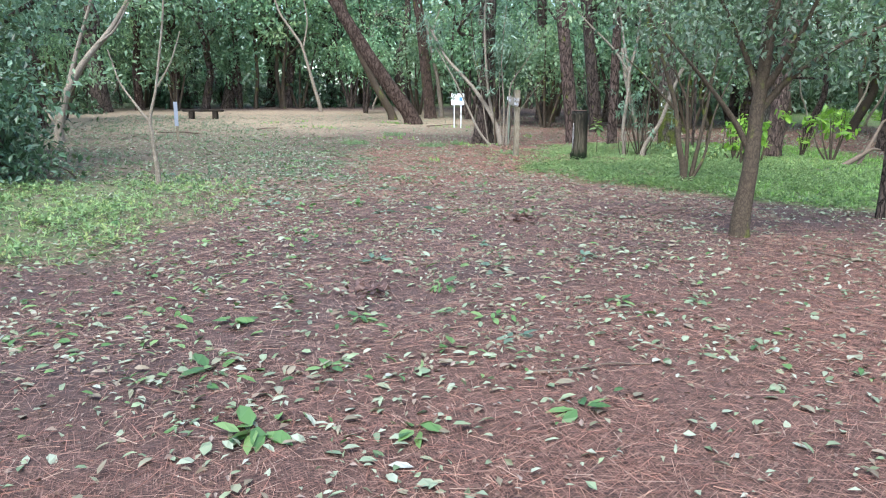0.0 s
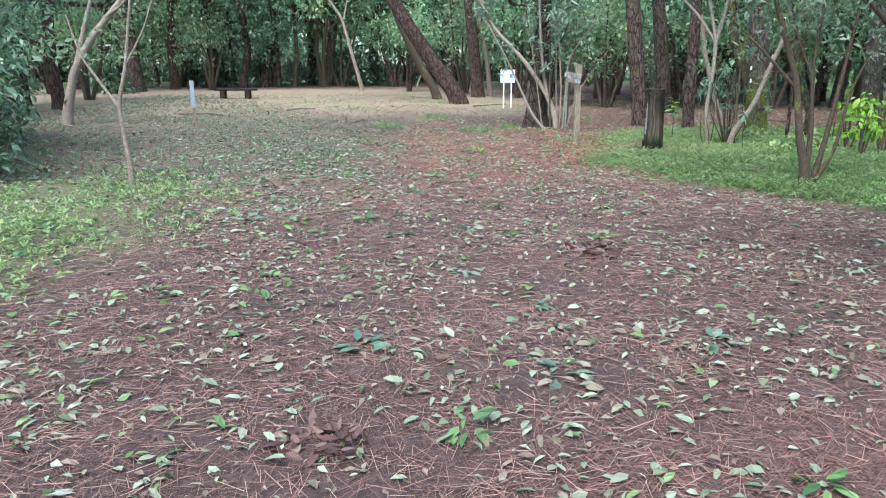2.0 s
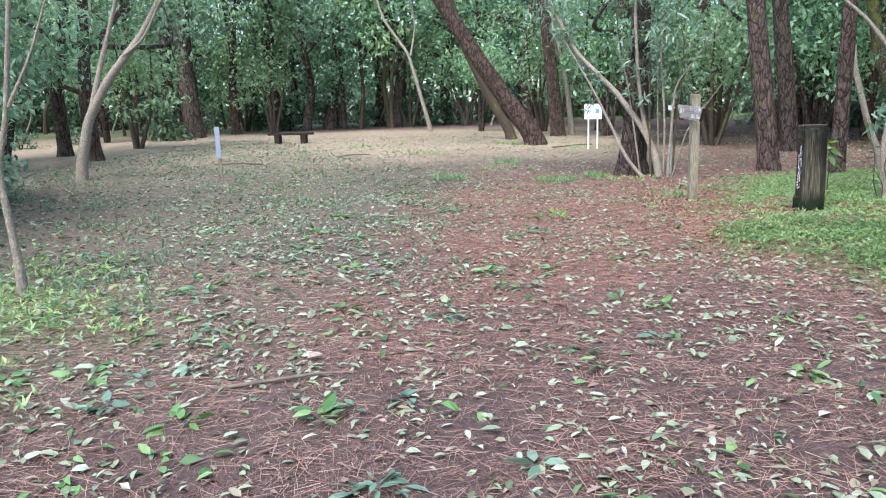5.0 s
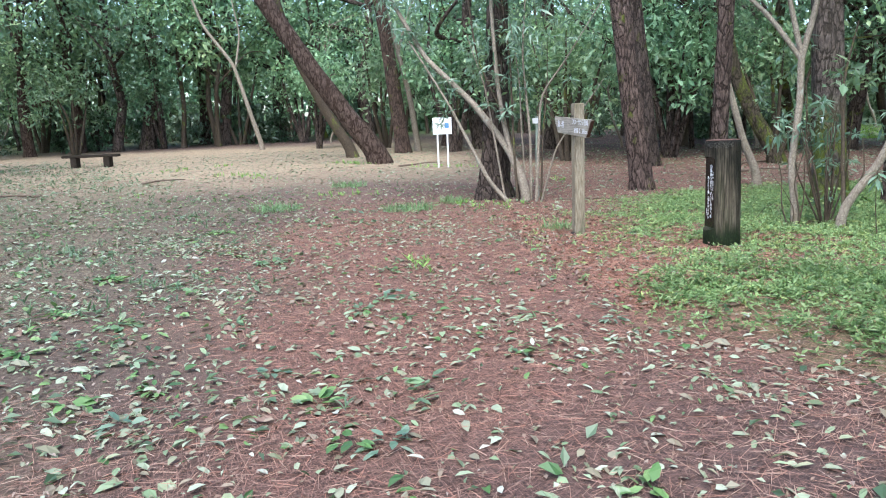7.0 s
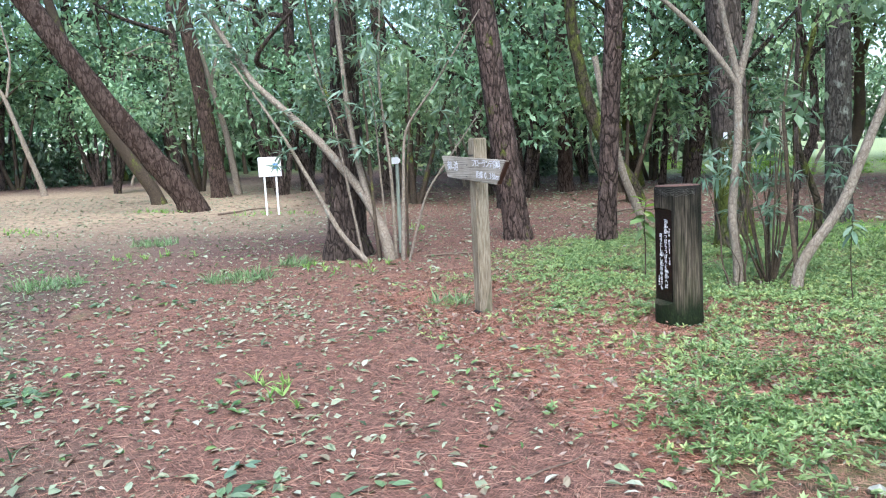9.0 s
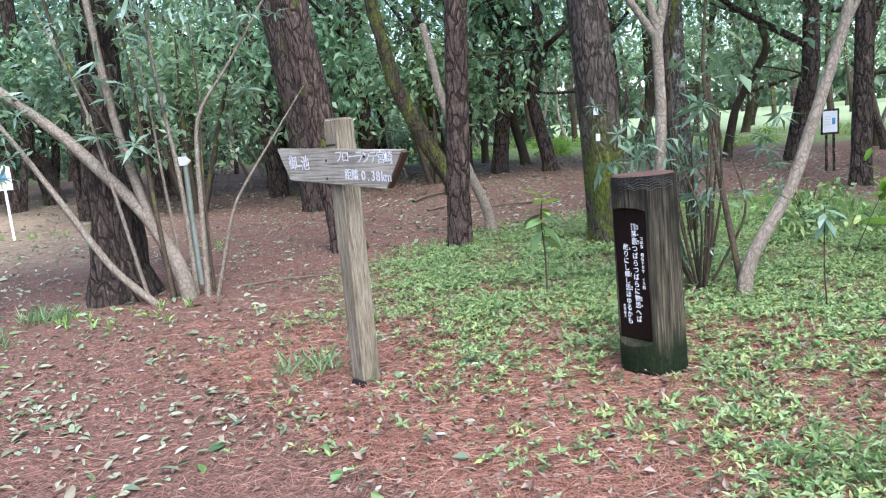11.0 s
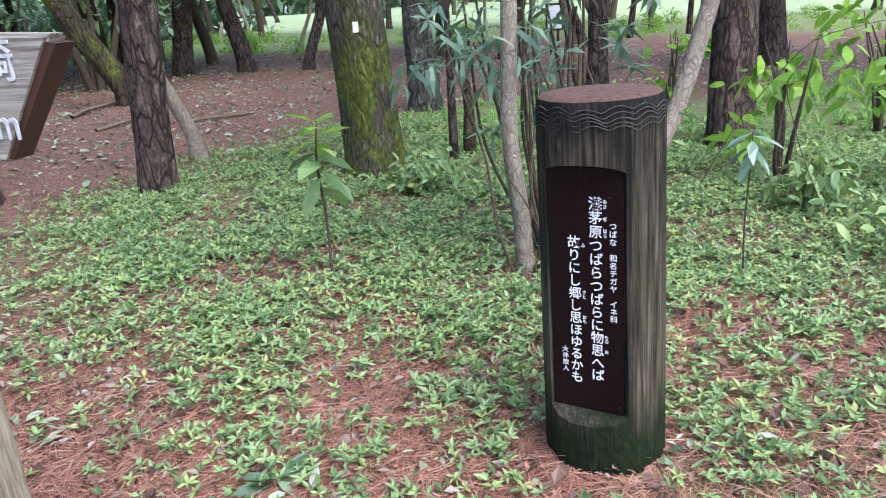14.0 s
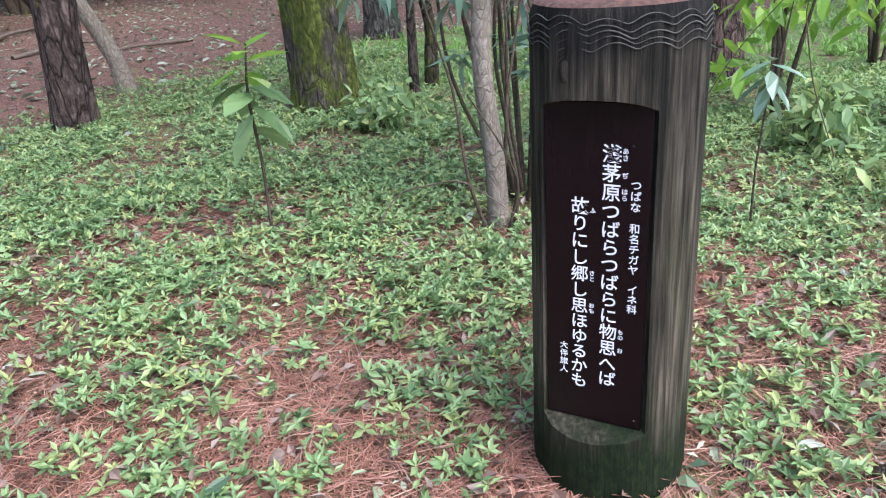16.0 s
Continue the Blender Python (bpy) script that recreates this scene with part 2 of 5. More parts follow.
def weathered_wood(name, dark, mid, light, along=(9, 9, 0.7), algae=0.0):
    m, nt, b = material(name)
    fine = grain(nt, 9.0, 10.0, along, 0.65)
    broad = grain(nt, 1.6, 5.0, (3, 3, 0.8))
    col = ramp(nt, fine, [(0.3, dark), (0.48, mid), (0.72, light)])
    col = blend(nt, step(nt, broad, 0.35, 0.75), col, blend(nt, 0.55, col, dark))
    if algae:
        mo = grain(nt, 4.0, 7.0, (1, 1, 0.35), 0.65)
        col = blend(nt, step(nt, mo, 0.66 - algae * 0.3, 0.86 - algae * 0.2), col, (0.035, 0.055, 0.015))
    nt.links.new(col, b.inputs["Base Color"])
    b.inputs["Roughness"].default_value = 0.8
    b.inputs["Specular IOR Level"].default_value = 0.25
    bump(nt, b, fine, 0.7, 0.008)
    return m


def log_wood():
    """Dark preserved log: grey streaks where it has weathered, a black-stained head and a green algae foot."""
    m, nt, b = material("dark_log_wood")
    fine = grain(nt, 8.0, 8.0, (11, 11, 0.45), 0.6)
    broad = grain(nt, 3.0, 5.0, (1.6, 1.6, 0.35), 0.6)
    speck = grain(nt, 60.0, 6.0, (1, 1, 0.5), 0.7)
    dark = ramp(nt, fine, [(0.32, (0.004, 0.004, 0.003)), (0.55, (0.015, 0.014, 0.010)), (0.75, (0.032, 0.029, 0.021))])
    worn = ramp(nt, fine, [(0.32, (0.012, 0.010, 0.007)), (0.5, (0.06, 0.05, 0.036)), (0.72, (0.17, 0.145, 0.108))])
    col = blend(nt, step(nt, broad, 0.40, 0.60), dark, worn)
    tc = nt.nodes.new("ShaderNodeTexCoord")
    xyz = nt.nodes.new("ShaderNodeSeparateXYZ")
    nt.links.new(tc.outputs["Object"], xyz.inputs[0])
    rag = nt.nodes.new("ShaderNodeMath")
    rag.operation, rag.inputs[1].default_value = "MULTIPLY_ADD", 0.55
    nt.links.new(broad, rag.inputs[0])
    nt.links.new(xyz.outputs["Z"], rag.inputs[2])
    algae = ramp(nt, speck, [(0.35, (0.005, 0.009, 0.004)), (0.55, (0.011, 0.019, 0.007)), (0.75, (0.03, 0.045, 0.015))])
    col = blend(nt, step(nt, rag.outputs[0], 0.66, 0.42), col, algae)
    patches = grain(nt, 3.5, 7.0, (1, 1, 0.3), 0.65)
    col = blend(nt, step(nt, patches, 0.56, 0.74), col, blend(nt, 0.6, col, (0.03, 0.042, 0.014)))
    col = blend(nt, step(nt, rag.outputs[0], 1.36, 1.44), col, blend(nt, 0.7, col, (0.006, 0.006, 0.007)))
    nt.links.new(col, b.inputs["Base Color"])
    b.inputs["Roughness"].default_value = 0.8
    b.inputs["Specular IOR Level"].default_value = 0.15
    bump(nt, b, blend(nt, 0.3, fine, speck), 0.8, 0.012)
    return m


M_PINE = bark("pine_bark", (0.03, 0.02, 0.017), (0.33, 0.235, 0.205), 8.0, moss=0.08)
M_PINE_MOSS = bark("mossy_pine_bark", (0.035, 0.024, 0.018), (0.22, 0.15, 0.125), 8.0, moss=0.12)
M_MOSS = bark("moss_covered_bark", (0.03, 0.026, 0.014), (0.17, 0.13, 0.10), 9.0, moss=0.5)
M_MOSS_FOOT = bark("moss_footed_bark", (0.035, 0.028, 0.022), (0.30, 0.24, 0.215), 8.0, moss=0.75, moss_top=1.75)
M_GREY = bark("grey_lichen_bark", (0.04, 0.035, 0.03), (0.24, 0.22, 0.19), 10.0, lichen=0.5)
M_DARK = bark("dark_bark", (0.022, 0.016, 0.013), (0.23, 0.175, 0.15), 8.0, moss=0.1)
M_RED = bark("red_brown_bark", (0.03, 0.017, 0.012), (0.21, 0.15, 0.125), 7.0)
M_PALE = bark("smooth_pale_bark", (0.19, 0.155, 0.12), (0.44, 0.385, 0.315), 16.0, depth=0.006, tall=0.6, lichen=0.3)
M_BROWN = bark("thin_brown_bark", (0.055, 0.042, 0.03), (0.145, 0.112, 0.082), 22.0, depth=0.003, tall=0.5, moss=0.2)

# leaves of the wood: lightened tones, with the far haze put into the colour
M_LEAF_DARK = foliage("evergreen_leaves", [(0.051, 0.121, 0.083), (0.131, 0.259, 0.157), (0.218, 0.381, 0.234), (0.370, 0.555, 0.394)], 0.35, 0.42, 0.45)
M_LEAF_MID = foliage("woodland_leaves", [(0.079, 0.147, 0.090), (0.174, 0.295, 0.166), (0.266, 0.419, 0.246), (0.442, 0.566, 0.371)], 0.4, 0.48, 0.45)
M_LEAF_BRIGHT = foliage("young_bright_leaves", [(0.112, 0.240, 0.028), (0.200, 0.384, 0.042), (0.312, 0.504, 0.070)], 0.4, 0.45)
M_LEAF_LONG = foliage("long_narrow_leaves", [(0.083, 0.152, 0.107), (0.139, 0.234, 0.161), (0.233, 0.322, 0.240)], 0.35, 0.3)
M_COVER = foliage("seedling_leaves", [(0.072, 0.133, 0.049), (0.134, 0.228, 0.088), (0.216, 0.337, 0.137), (0.299, 0.427, 0.186), (0.170, 0.280, 0.113), (0.371, 0.427, 0.156), (0.258, 0.389, 0.161)], 0.45, 0.3)
M_LEAF_NEAR = foliage("dark_evergreen_leaves", [(0.040, 0.075, 0.055), (0.083, 0.135, 0.086), (0.135, 0.210, 0.128), (0.273, 0.330, 0.257)], 0.3, 0.3, 0.15)
M_LEAF_THICK = foliage("glossy_thicket_leaves", [(0.022, 0.050, 0.030), (0.05, 0.105, 0.060), (0.10, 0.185, 0.112), (0.24, 0.35, 0.24)], 0.3, 0.3, 0.45)
M_GRASS = foliage("grass_blades", [(0.152, 0.292, 0.080), (0.253, 0.457, 0.120), (0.385, 0.583, 0.190)], 0.5, 0.45)
M_HERB = foliage("yellow_green_herbs", [(0.051, 0.102, 0.041), (0.096, 0.175, 0.060), (0.180, 0.281, 0.103), (0.260, 0.357, 0.159), (0.138, 0.231, 0.079)], 0.4, 0.4)
M_TUFT = foliage("soft_grass_blades", [(0.098, 0.189, 0.090), (0.168, 0.297, 0.135), (0.266, 0.419, 0.195)], 0.5, 0.35)
M_FALLEN = foliage("fallen_leaves", [(0.164, 0.119, 0.083), (0.267, 0.302, 0.208), (0.138, 0.201, 0.104), (0.345, 0.385, 0.291), (0.087, 0.137, 0.062), (0.259, 0.192, 0.146), (0.233, 0.311, 0.177), (0.380, 0.385, 0.333)], 0.55, 0.1)
M_FRESH = foliage("torn_green_leaves", [(0.045, 0.10, 0.035), (0.08, 0.17, 0.05), (0.14, 0.25, 0.08), (0.20, 0.30, 0.12)], 0.4, 0.2)
M_DEAD = foliage("dead_brown_leaves", [(0.07, 0.035, 0.025), (0.12, 0.065, 0.045), (0.20, 0.13, 0.10), (0.30, 0.24, 0.20)], 0.6, 0.05)
M_HEAP = foliage("curled_brown_leaves", [(0.045, 0.02, 0.017), (0.085, 0.04, 0.032), (0.13, 0.07, 0.058), (0.20, 0.13, 0.115)], 0.6, 0.05)
M_NEEDLE = foliage("pine_needles", [(0.095, 0.050, 0.041), (0.228, 0.120, 0.092), (0.342, 0.200, 0.151), (0.190, 0.105, 0.081), (0.437, 0.310, 0.238), (0.285, 0.150, 0.108), (0.133, 0.075, 0.059)], 0.55, 0.05)
M_NEEDLE_RED = foliage("rusty_pine_needles", [(0.115, 0.048, 0.033), (0.249, 0.106, 0.075), (0.382, 0.177, 0.124), (0.213, 0.091, 0.064), (0.460, 0.282, 0.201), (0.310, 0.133, 0.094)], 0.5, 0.05)
M_TWIG = plain("twig_wood", (0.13, 0.095, 0.07), 0.85, 0.4, 20)

M_SIGN = weathered_wood("silvered_sign_wood", (0.07, 0.055, 0.038), (0.23, 0.192, 0.135), (0.43, 0.385, 0.30), algae=0.36)
M_BOARD_Y = weathered_wood("silvered_board_wood", (0.09, 0.075, 0.06), (0.33, 0.30, 0.25), (0.56, 0.53, 0.47), along=(9, 0.3, 11))
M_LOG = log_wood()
M_PLATE = plain("dark_brown_plate", (0.008, 0.004, 0.005), 0.24, 0.4, 5.0, stretch=(4, 4, 0.6))
M_PLATE.node_tree.nodes["Principled BSDF"].inputs["Specular IOR Level"].default_value = 0.22
M_LETTER = plain("white_letter_paint", (0.82, 0.83, 0.86), 0.5, 0.04)
M_WORN = plain("worn_white_paint", (0.55, 0.56, 0.59), 0.6, 0.4, 40)
M_CARVE = plain("carved_pale_groove", (0.06, 0.06, 0.052), 0.8, 0.3, 30)
M_END = plain("brown_stained_end", (0.055, 0.022, 0.014), 0.6, 0.3, 14)
M_WHITE = plain("white_enamel", (0.80, 0.81, 0.82), 0.4, 0.03)
M_BLUE = plain("blue_print", (0.10, 0.27, 0.55), 0.5, 0.1)
M_GREYM = plain("grey_print", (0.62, 0.64, 0.67), 0.5, 0.1)
M_BLACK = plain("black_iron", (0.012, 0.012, 0.013), 0.5, 0.2)
M_BENCH = weathered_wood("bench_wood", (0.012, 0.009, 0.007), (0.035, 0.026, 0.02), (0.08, 0.062, 0.045), along=(0.7, 9, 9), algae=0.2)
M_POLE = plain("weathered_zinc", (0.27, 0.31, 0.26), 0.55, 0.25, 9)
M_STEEL = plain("painted_stake", (0.27, 0.30, 0.36), 0.5, 0.1)


def ground_material():
    m, nt, b = material("woodland_ground")
    tc = nt.nodes.new("ShaderNodeTexCoord")

    def tex(scale, detail=8.0, rough=0.65, stretch=(1, 1, 1), turn=0.0):
        mp = nt.nodes.new("ShaderNodeMapping")
        mp.inputs["Scale"].default_value = stretch
        mp.inputs["Rotation"].default_value = (0, 0, turn)
        nt.links.new(tc.outputs["Object"], mp.inputs[0])
        n = node(nt, "ShaderNodeTexNoise", Scale=scale, Detail=detail, Roughness=rough)
        nt.links.new(mp.outputs[0], n.inputs["Vector"])
        return n.outputs["Fac"]

    def streaks(turn, seed):
        spin = nt.nodes.new("ShaderNodeMapping")
        spin.inputs["Rotation"].default_value = (0, 0, turn)
        spin.inputs["Location"].default_value = (seed, seed * 1.7, 0)
        nt.links.new(tc.outputs["Object"], spin.inputs[0])
        pull = nt.nodes.new("ShaderNodeMapping")
        pull.inputs["Scale"].default_value = (13, 150, 1)
        nt.links.new(spin.outputs[0], pull.inputs[0])
        n = node(nt, "ShaderNodeTexNoise", Scale=1.0, Detail=4.0, Roughness=0.6, Distortion=0.6)
        nt.links.new(pull.outputs[0], n.inputs["Vector"])
        return n.outputs["Fac"]

    def most(a, b):
        m = nt.nodes.new("ShaderNodeMath")
        m.operation = "MAXIMUM"
        nt.links.new(a, m.inputs[0])
        nt.links.new(b, m.inputs[1])
        return m.outputs[0]

    fine = tex(70, 10, 0.85)
    woven = step(nt, most(most(streaks(0.3, 1.0), streaks(1.3, 5.0)), streaks(2.4, 9.0)), 0.36, 0.86)
    mean = nt.nodes.new("ShaderNodeMath")
    mean.operation = "MULTIPLY_ADD"
    mean.inputs[1].default_value = 0.45
    nt.links.new(fine, mean.inputs[0])
    half = nt.nodes.new("ShaderNodeMath")
    half.operation = "MULTIPLY"
    half.inputs[1].default_value = 0.55
    nt.links.new(woven, half.inputs[0])
    nt.links.new(half.outputs[0], mean.inputs[2])
    strands = mean.outputs[0]
    broad = tex(0.9, 6)
    mid = tex(5.0, 8, 0.7)
    col = ramp(nt, strands, [(0.38, (0.03, 0.019, 0.018)), (0.5, (0.14, 0.082, 0.07)), (0.62, (0.31, 0.215, 0.18))])
    dirt = ramp(nt, mid, [(0.3, (0.03, 0.022, 0.023)), (0.7, (0.11, 0.078, 0.073))])
    col = blend(nt, step(nt, broad, 0.44, 0.62), col, blend(nt, 0.75, col, dirt))
    col = blend(nt, step(nt, mid, 0.56, 0.66), col, dirt)

    def attr(name):
        at = nt.nodes.new("ShaderNodeAttribute")
        at.attribute_name = name
        return at.outputs["Fac"]

    rust = ramp(nt, strands, [(0.37, (0.045, 0.025, 0.02)), (0.505, (0.235, 0.125, 0.094)), (0.62, (0.43, 0.27, 0.20))])
    col = blend(nt, attr("fresh"), col, rust)

    speck = tex(26, 8, 0.7)
    lit = ramp(nt, speck, [(0.33, (0.033, 0.024, 0.021)), (0.47, (0.105, 0.08, 0.058)), (0.58, (0.165, 0.135, 0.095)), (0.68, (0.31, 0.29, 0.225))])
    col = blend(nt, attr("litter"), col, lit)
    gr = ramp(nt, speck, [(0.3, (0.06, 0.10, 0.03)), (0.5, (0.13, 0.22, 0.06)), (0.7, (0.24, 0.36, 0.11))])
    gmix = nt.nodes.new("ShaderNodeMath")
    gmix.operation = "MULTIPLY"
    nt.links.new(attr("green"), gmix.inputs[0])
    nt.links.new(step(nt, mid, 0.36, 0.56), gmix.inputs[1])
    col = blend(nt, gmix.outputs[0], col, gr)
    # pale dry ground, with the clearing's brighter skylight put into the colour
    pale = ramp(nt, mid, [(0.3, (0.11, 0.08, 0.055)), (0.46, (0.27, 0.20, 0.14)), (0.58, (0.35, 0.28, 0.195)), (0.7, (0.24, 0.27, 0.14))])
    col = blend(nt, attr("dry"), col, pale)
    lawn = ramp(nt, speck, [(0.3, (0.21, 0.27, 0.13)), (0.7, (0.34, 0.40, 0.22))])
    col = blend(nt, attr("lawn"), col, lawn)
    nt.links.new(col, b.inputs["Base Color"])
    b.inputs["Roughness"].default_value = 0.85
    b.inputs["Specular IOR Level"].default_value = 0.25
    bump(nt, b, blend(nt, 0.5, strands, speck), 0.8, 0.03)
    return m


M_GROUND = ground_material()

# ---- the ground: one sheet to the horizon ----
gx = np.unique(np.r_[-700, -450, -300, -200, -140, -100, -75, -60, -48, np.arange(-40, -12, 1.0), np.arange(-12, 16, 0.16), np.arange(16, 46, 1.0), 50, 60, 75, 100, 140, 200, 300, 450, 700])
gy = np.unique(np.r_[-700, -450, -300, -200, -140, -100, -70, -50, -36, -26, -18, -12, -8, np.arange(-5, 28, 0.16), np.arange(28, 70, 1.0), 75, 90, 110, 150, 220, 320, 480, 700])
GX, GY = np.meshgrid(gx, gy, indexing="xy")
GZ = rise(GX, GY) + (0.018 * wave(GX, GY, 0.8, 6) + 0.010 * wave(GX, GY, 0.25, 7)) * smooth(40, 25, np.abs(GY - 10) + np.abs(GX) * 0.5)
gv = np.stack([GX, GY, GZ], -1).reshape(-1, 3)
nx, ny = len(gx), len(gy)
gi, gj = np.meshgrid(np.arange(ny - 1), np.arange(nx - 1), indexing="ij")
gf = np.stack([gi * nx + gj, gi * nx + gj + 1, (gi + 1) * nx + gj + 1, (gi + 1) * nx + gj], -1).reshape(-1, 4)
ground = new("ground", mesh_of("ground", gv, gf, M_GROUND))
tagged(ground, "woodland floor of red-brown pine needles, leaf litter and low green plants", "ground", kind="structure")
far_lawn = smooth(34, 40, np.hypot(gv[:, 0] - 2, gv[:, 1] - 17)) * smooth(8, 16, gv[:, 0] - (gv[:, 1] - 30) * 0.55)
for key, values in (("fresh", fresh(gv[:, 0], gv[:, 1])), ("green", green(gv[:, 0], gv[:, 1]) * np.where(gv[:, 0] < -1, 0.55, 1.0) * (1 - 0.55 * smooth(13, 15, gv[:, 1]) * smooth(11, 9, gv[:, 0]) * smooth(24, 22, gv[:, 1]))), ("dry", dry(gv[:, 0], gv[:, 1])), ("litter", litter(gv[:, 0], gv[:, 1])), ("lawn", far_lawn)):
    at = ground.data.attributes.new(key, "FLOAT", "POINT")
    at.data.foreach_set("value", np.ascontiguousarray(values, dtype=np.float32))


def ground_z(x, y):
    return rise(x, y) + 0.018 * wave(x, y, 0.8, 6) + 0.010 * wave(x, y, 0.25, 7)


# ---- trees ----
def leaf_cloud(rng, blobs, n, size, mat, name="crown", shape="card", clump=0.35, droop=0.5):
    """Leaves in small uneven clumps inside ellipsoids (x, y, z, rx, ry, rz)."""
    b = np.array(blobs, float)
    w = b[:, 3] * b[:, 4] * b[:, 5]
    per = 16
    k = max(1, n // per)
    pick = rng.choice(len(b), k, p=w / w.sum())
    u = rng.standard_normal((k, 3))
    u /= np.linalg.norm(u, axis=1)[:, None]
    c = b[pick, :3] + u * b[pick, 3:] * (0.35 + 0.7 * rng.random(k) ** 0.6)[:, None]
    at = np.repeat(c, per, 0) + rng.standard_normal((k * per, 3)) * clump * np.array([1, 1, 0.55])
    m = len(at)
    return leaves_mesh(name, at, rng.random(m) * 6.283, droop + rng.standard_normal(m) * 0.5, rng.standard_normal(m) * 0.6,
                       size * (0.65 + 0.7 * rng.random(m)), mat, shape)


def tree(name, x, y, label, trunk, radii, mat, limbs=(), crown=(), leaves=0, leaf=0.12, leaf_mat=None, seed=0, sides=12, rough=0.05,
         group="", category="tree", shape="card", clump=0.3, flare=1.25, turn=0.0, droop=0.5):
    """trunk: points from its foot; limbs: (points, r0, r1, material or None); crown: ellipsoids."""
    z = float(rise(x, y))
    ob = thing(name, x, y, z - 0.03, label, category, group, turn)
    rng = np.random.default_rng(1000 + seed)
    p = [(0, 0, -0.15), (trunk[0][0], trunk[0][1], 0.05)] + [(trunk[0][0] + (trunk[1][0] - trunk[0][0]) * 0.08, trunk[0][1] + (trunk[1][1] - trunk[0][1]) * 0.08, 0.32)] + list(trunk[1:])
    r = [radii[0] * flare * 1.1, radii[0] * flare, radii[0] * 1.04] + list(np.interp(np.linspace(0, 1, len(trunk))[1:], [0, 1], [radii[0], radii[1]]))
    v, f = tube(p, r, sides, rough, seed)
    part("trunk", mesh_of("trunk", v, f, mat), ob)
    for i, (pts, r0, r1, lm) in enumerate(limbs):
        v, f = tube(pts, np.linspace(r0, r1, len(pts)), max(6, sides - 4), rough, seed * 31 + i)
        part("limb", mesh_of("limb", v, f, lm or mat), ob)
    if leaves:
        part("crown", leaf_cloud(rng, crown, leaves, leaf, leaf_mat, shape=shape, clump=clump, droop=droop), ob)
    return ob


def random_limbs(rng, trunk, r, count, z0, length, mat=None, up=0.6):
    t = np.array(trunk, float)
    out, tips = [], []
    for _ in range(count):
        z = z0 + (t[-1, 2] * 0.95 - z0) * rng.random()
        base = np.array([np.interp(z, t[:, 2], t[:, k]) for k in range(3)])
        a, l = rng.random() * 6.283, length * (0.6 + 0.7 * rng.random())
        d = np.array([math.cos(a), math.sin(a), up * (0.5 + rng.random())])
        mid = base + d * l * 0.5 + rng.standard_normal(3) * 0.15 * l
        end = base + d * l + rng.standard_normal(3) * 0.2 * l
        out.append(([tuple(base), tuple(mid), tuple(end)], r * 0.45, r * 0.1, mat))
        tips.append(end)
    return out, tips


def woodland_tree(seed, height, r, mat, leaf_mat, leaves=3900, bend=0.8, low=2.9, label="", leaf=0.21, limbs=7):
    rng = np.random.default_rng(seed)
    n = 6
    trunk = [(0, 0, 0)]
    drift = rng.standard_normal(2) * bend * 0.25
    for i in range(1, n):
        drift = drift + rng.standard_normal(2) * bend * 0.3
        trunk.append((drift[0], drift[1], height * 0.82 * i / (n - 1)))
    limbs, tips = random_limbs(rng, trunk, r, limbs, low * 0.7, height * 0.28)
    blobs = [(t[0], t[1], t[2], 1.3, 1.3, 0.8) for t in tips] + [(trunk[-1][0], trunk[-1][1], height * 0.85, 1.9, 1.9, height * 0.16)]
    blobs += [(rng.normal() * 1.3, rng.normal() * 1.3, low + (height - low) * rng.random(), 1.4, 1.4, 0.9) for _ in range(9)]
    return tree("woodland_tree", 0, 0, label, trunk, (r, r * 0.4), mat, limbs, blobs, leaves, leaf, leaf_mat, seed, 9, group="trees of the far wood", clump=0.45)


def shrub(seed, height, width, leaf_mat, leaves, leaf, label, name="shrub", stems=6, mat=None, shape="card", group="", clump=0.2, low=0.15, slim=0.1):
    rng = np.random.default_rng(seed + 500)
    ob = thing(name, 0, 0, 0, label, "shrub", group)
    blobs = []
    for i in range(stems):
        a = rng.random() * 6.283
        e = np.array([math.cos(a) * width * 0.4 * rng.random(), math.sin(a) * width * 0.4 * rng.random(), height * (0.55 + 0.4 * rng.random())])
        pts = [(e[0] * 0.1, e[1] * 0.1, -0.05), tuple(e * 0.5 + rng.standard_normal(3) * 0.05 * height), tuple(e)]
        v, f = tube(pts, [min(0.018 * height, slim), min(0.012 * height, slim * 0.7), 0.003 * height], 6, 0.05, seed + i)
        part("stem", mesh_of("stem", v, f, mat or M_BROWN), ob)
        blobs.append((e[0], e[1], e[2] * 0.85, width * 0.26, width * 0.26, height * 0.2))
        blobs.append((e[0] * 1.1, e[1] * 1.1, height * (low + 0.35 * rng.random()), width * 0.26, width * 0.26, height * 0.18))
    part("foliage", leaf_cloud(rng, blobs, leaves, leaf, leaf_mat, "foliage", shape, clump), ob)
    return ob


# the two pines and dark trunks that stand round the clearing
def pine(x, y, r, top, mat, label, seed, bendy=()):
    tz = 12.0
    pts = [(0, 0, 0)] + list(bendy) + [(top[0], top[1], 4.1), (top[0] * 2.2, top[1] * 2.2, 8.0), (top[0] * 3, top[1] * 3, tz)]
    rng = np.random.default_rng(seed)
    limbs, tips = random_limbs(rng, pts, r * 0.6, 6, 7.0, 2.4)
    blobs = [(t[0], t[1], t[2], 1.3, 1.3, 0.7) for t in tips]
    return tree("pine_tree", x, y, label, pts, (r, r * 0.6), mat, limbs, blobs, 450, 0.2, M_LEAF_DARK, seed, 18, 0.045)


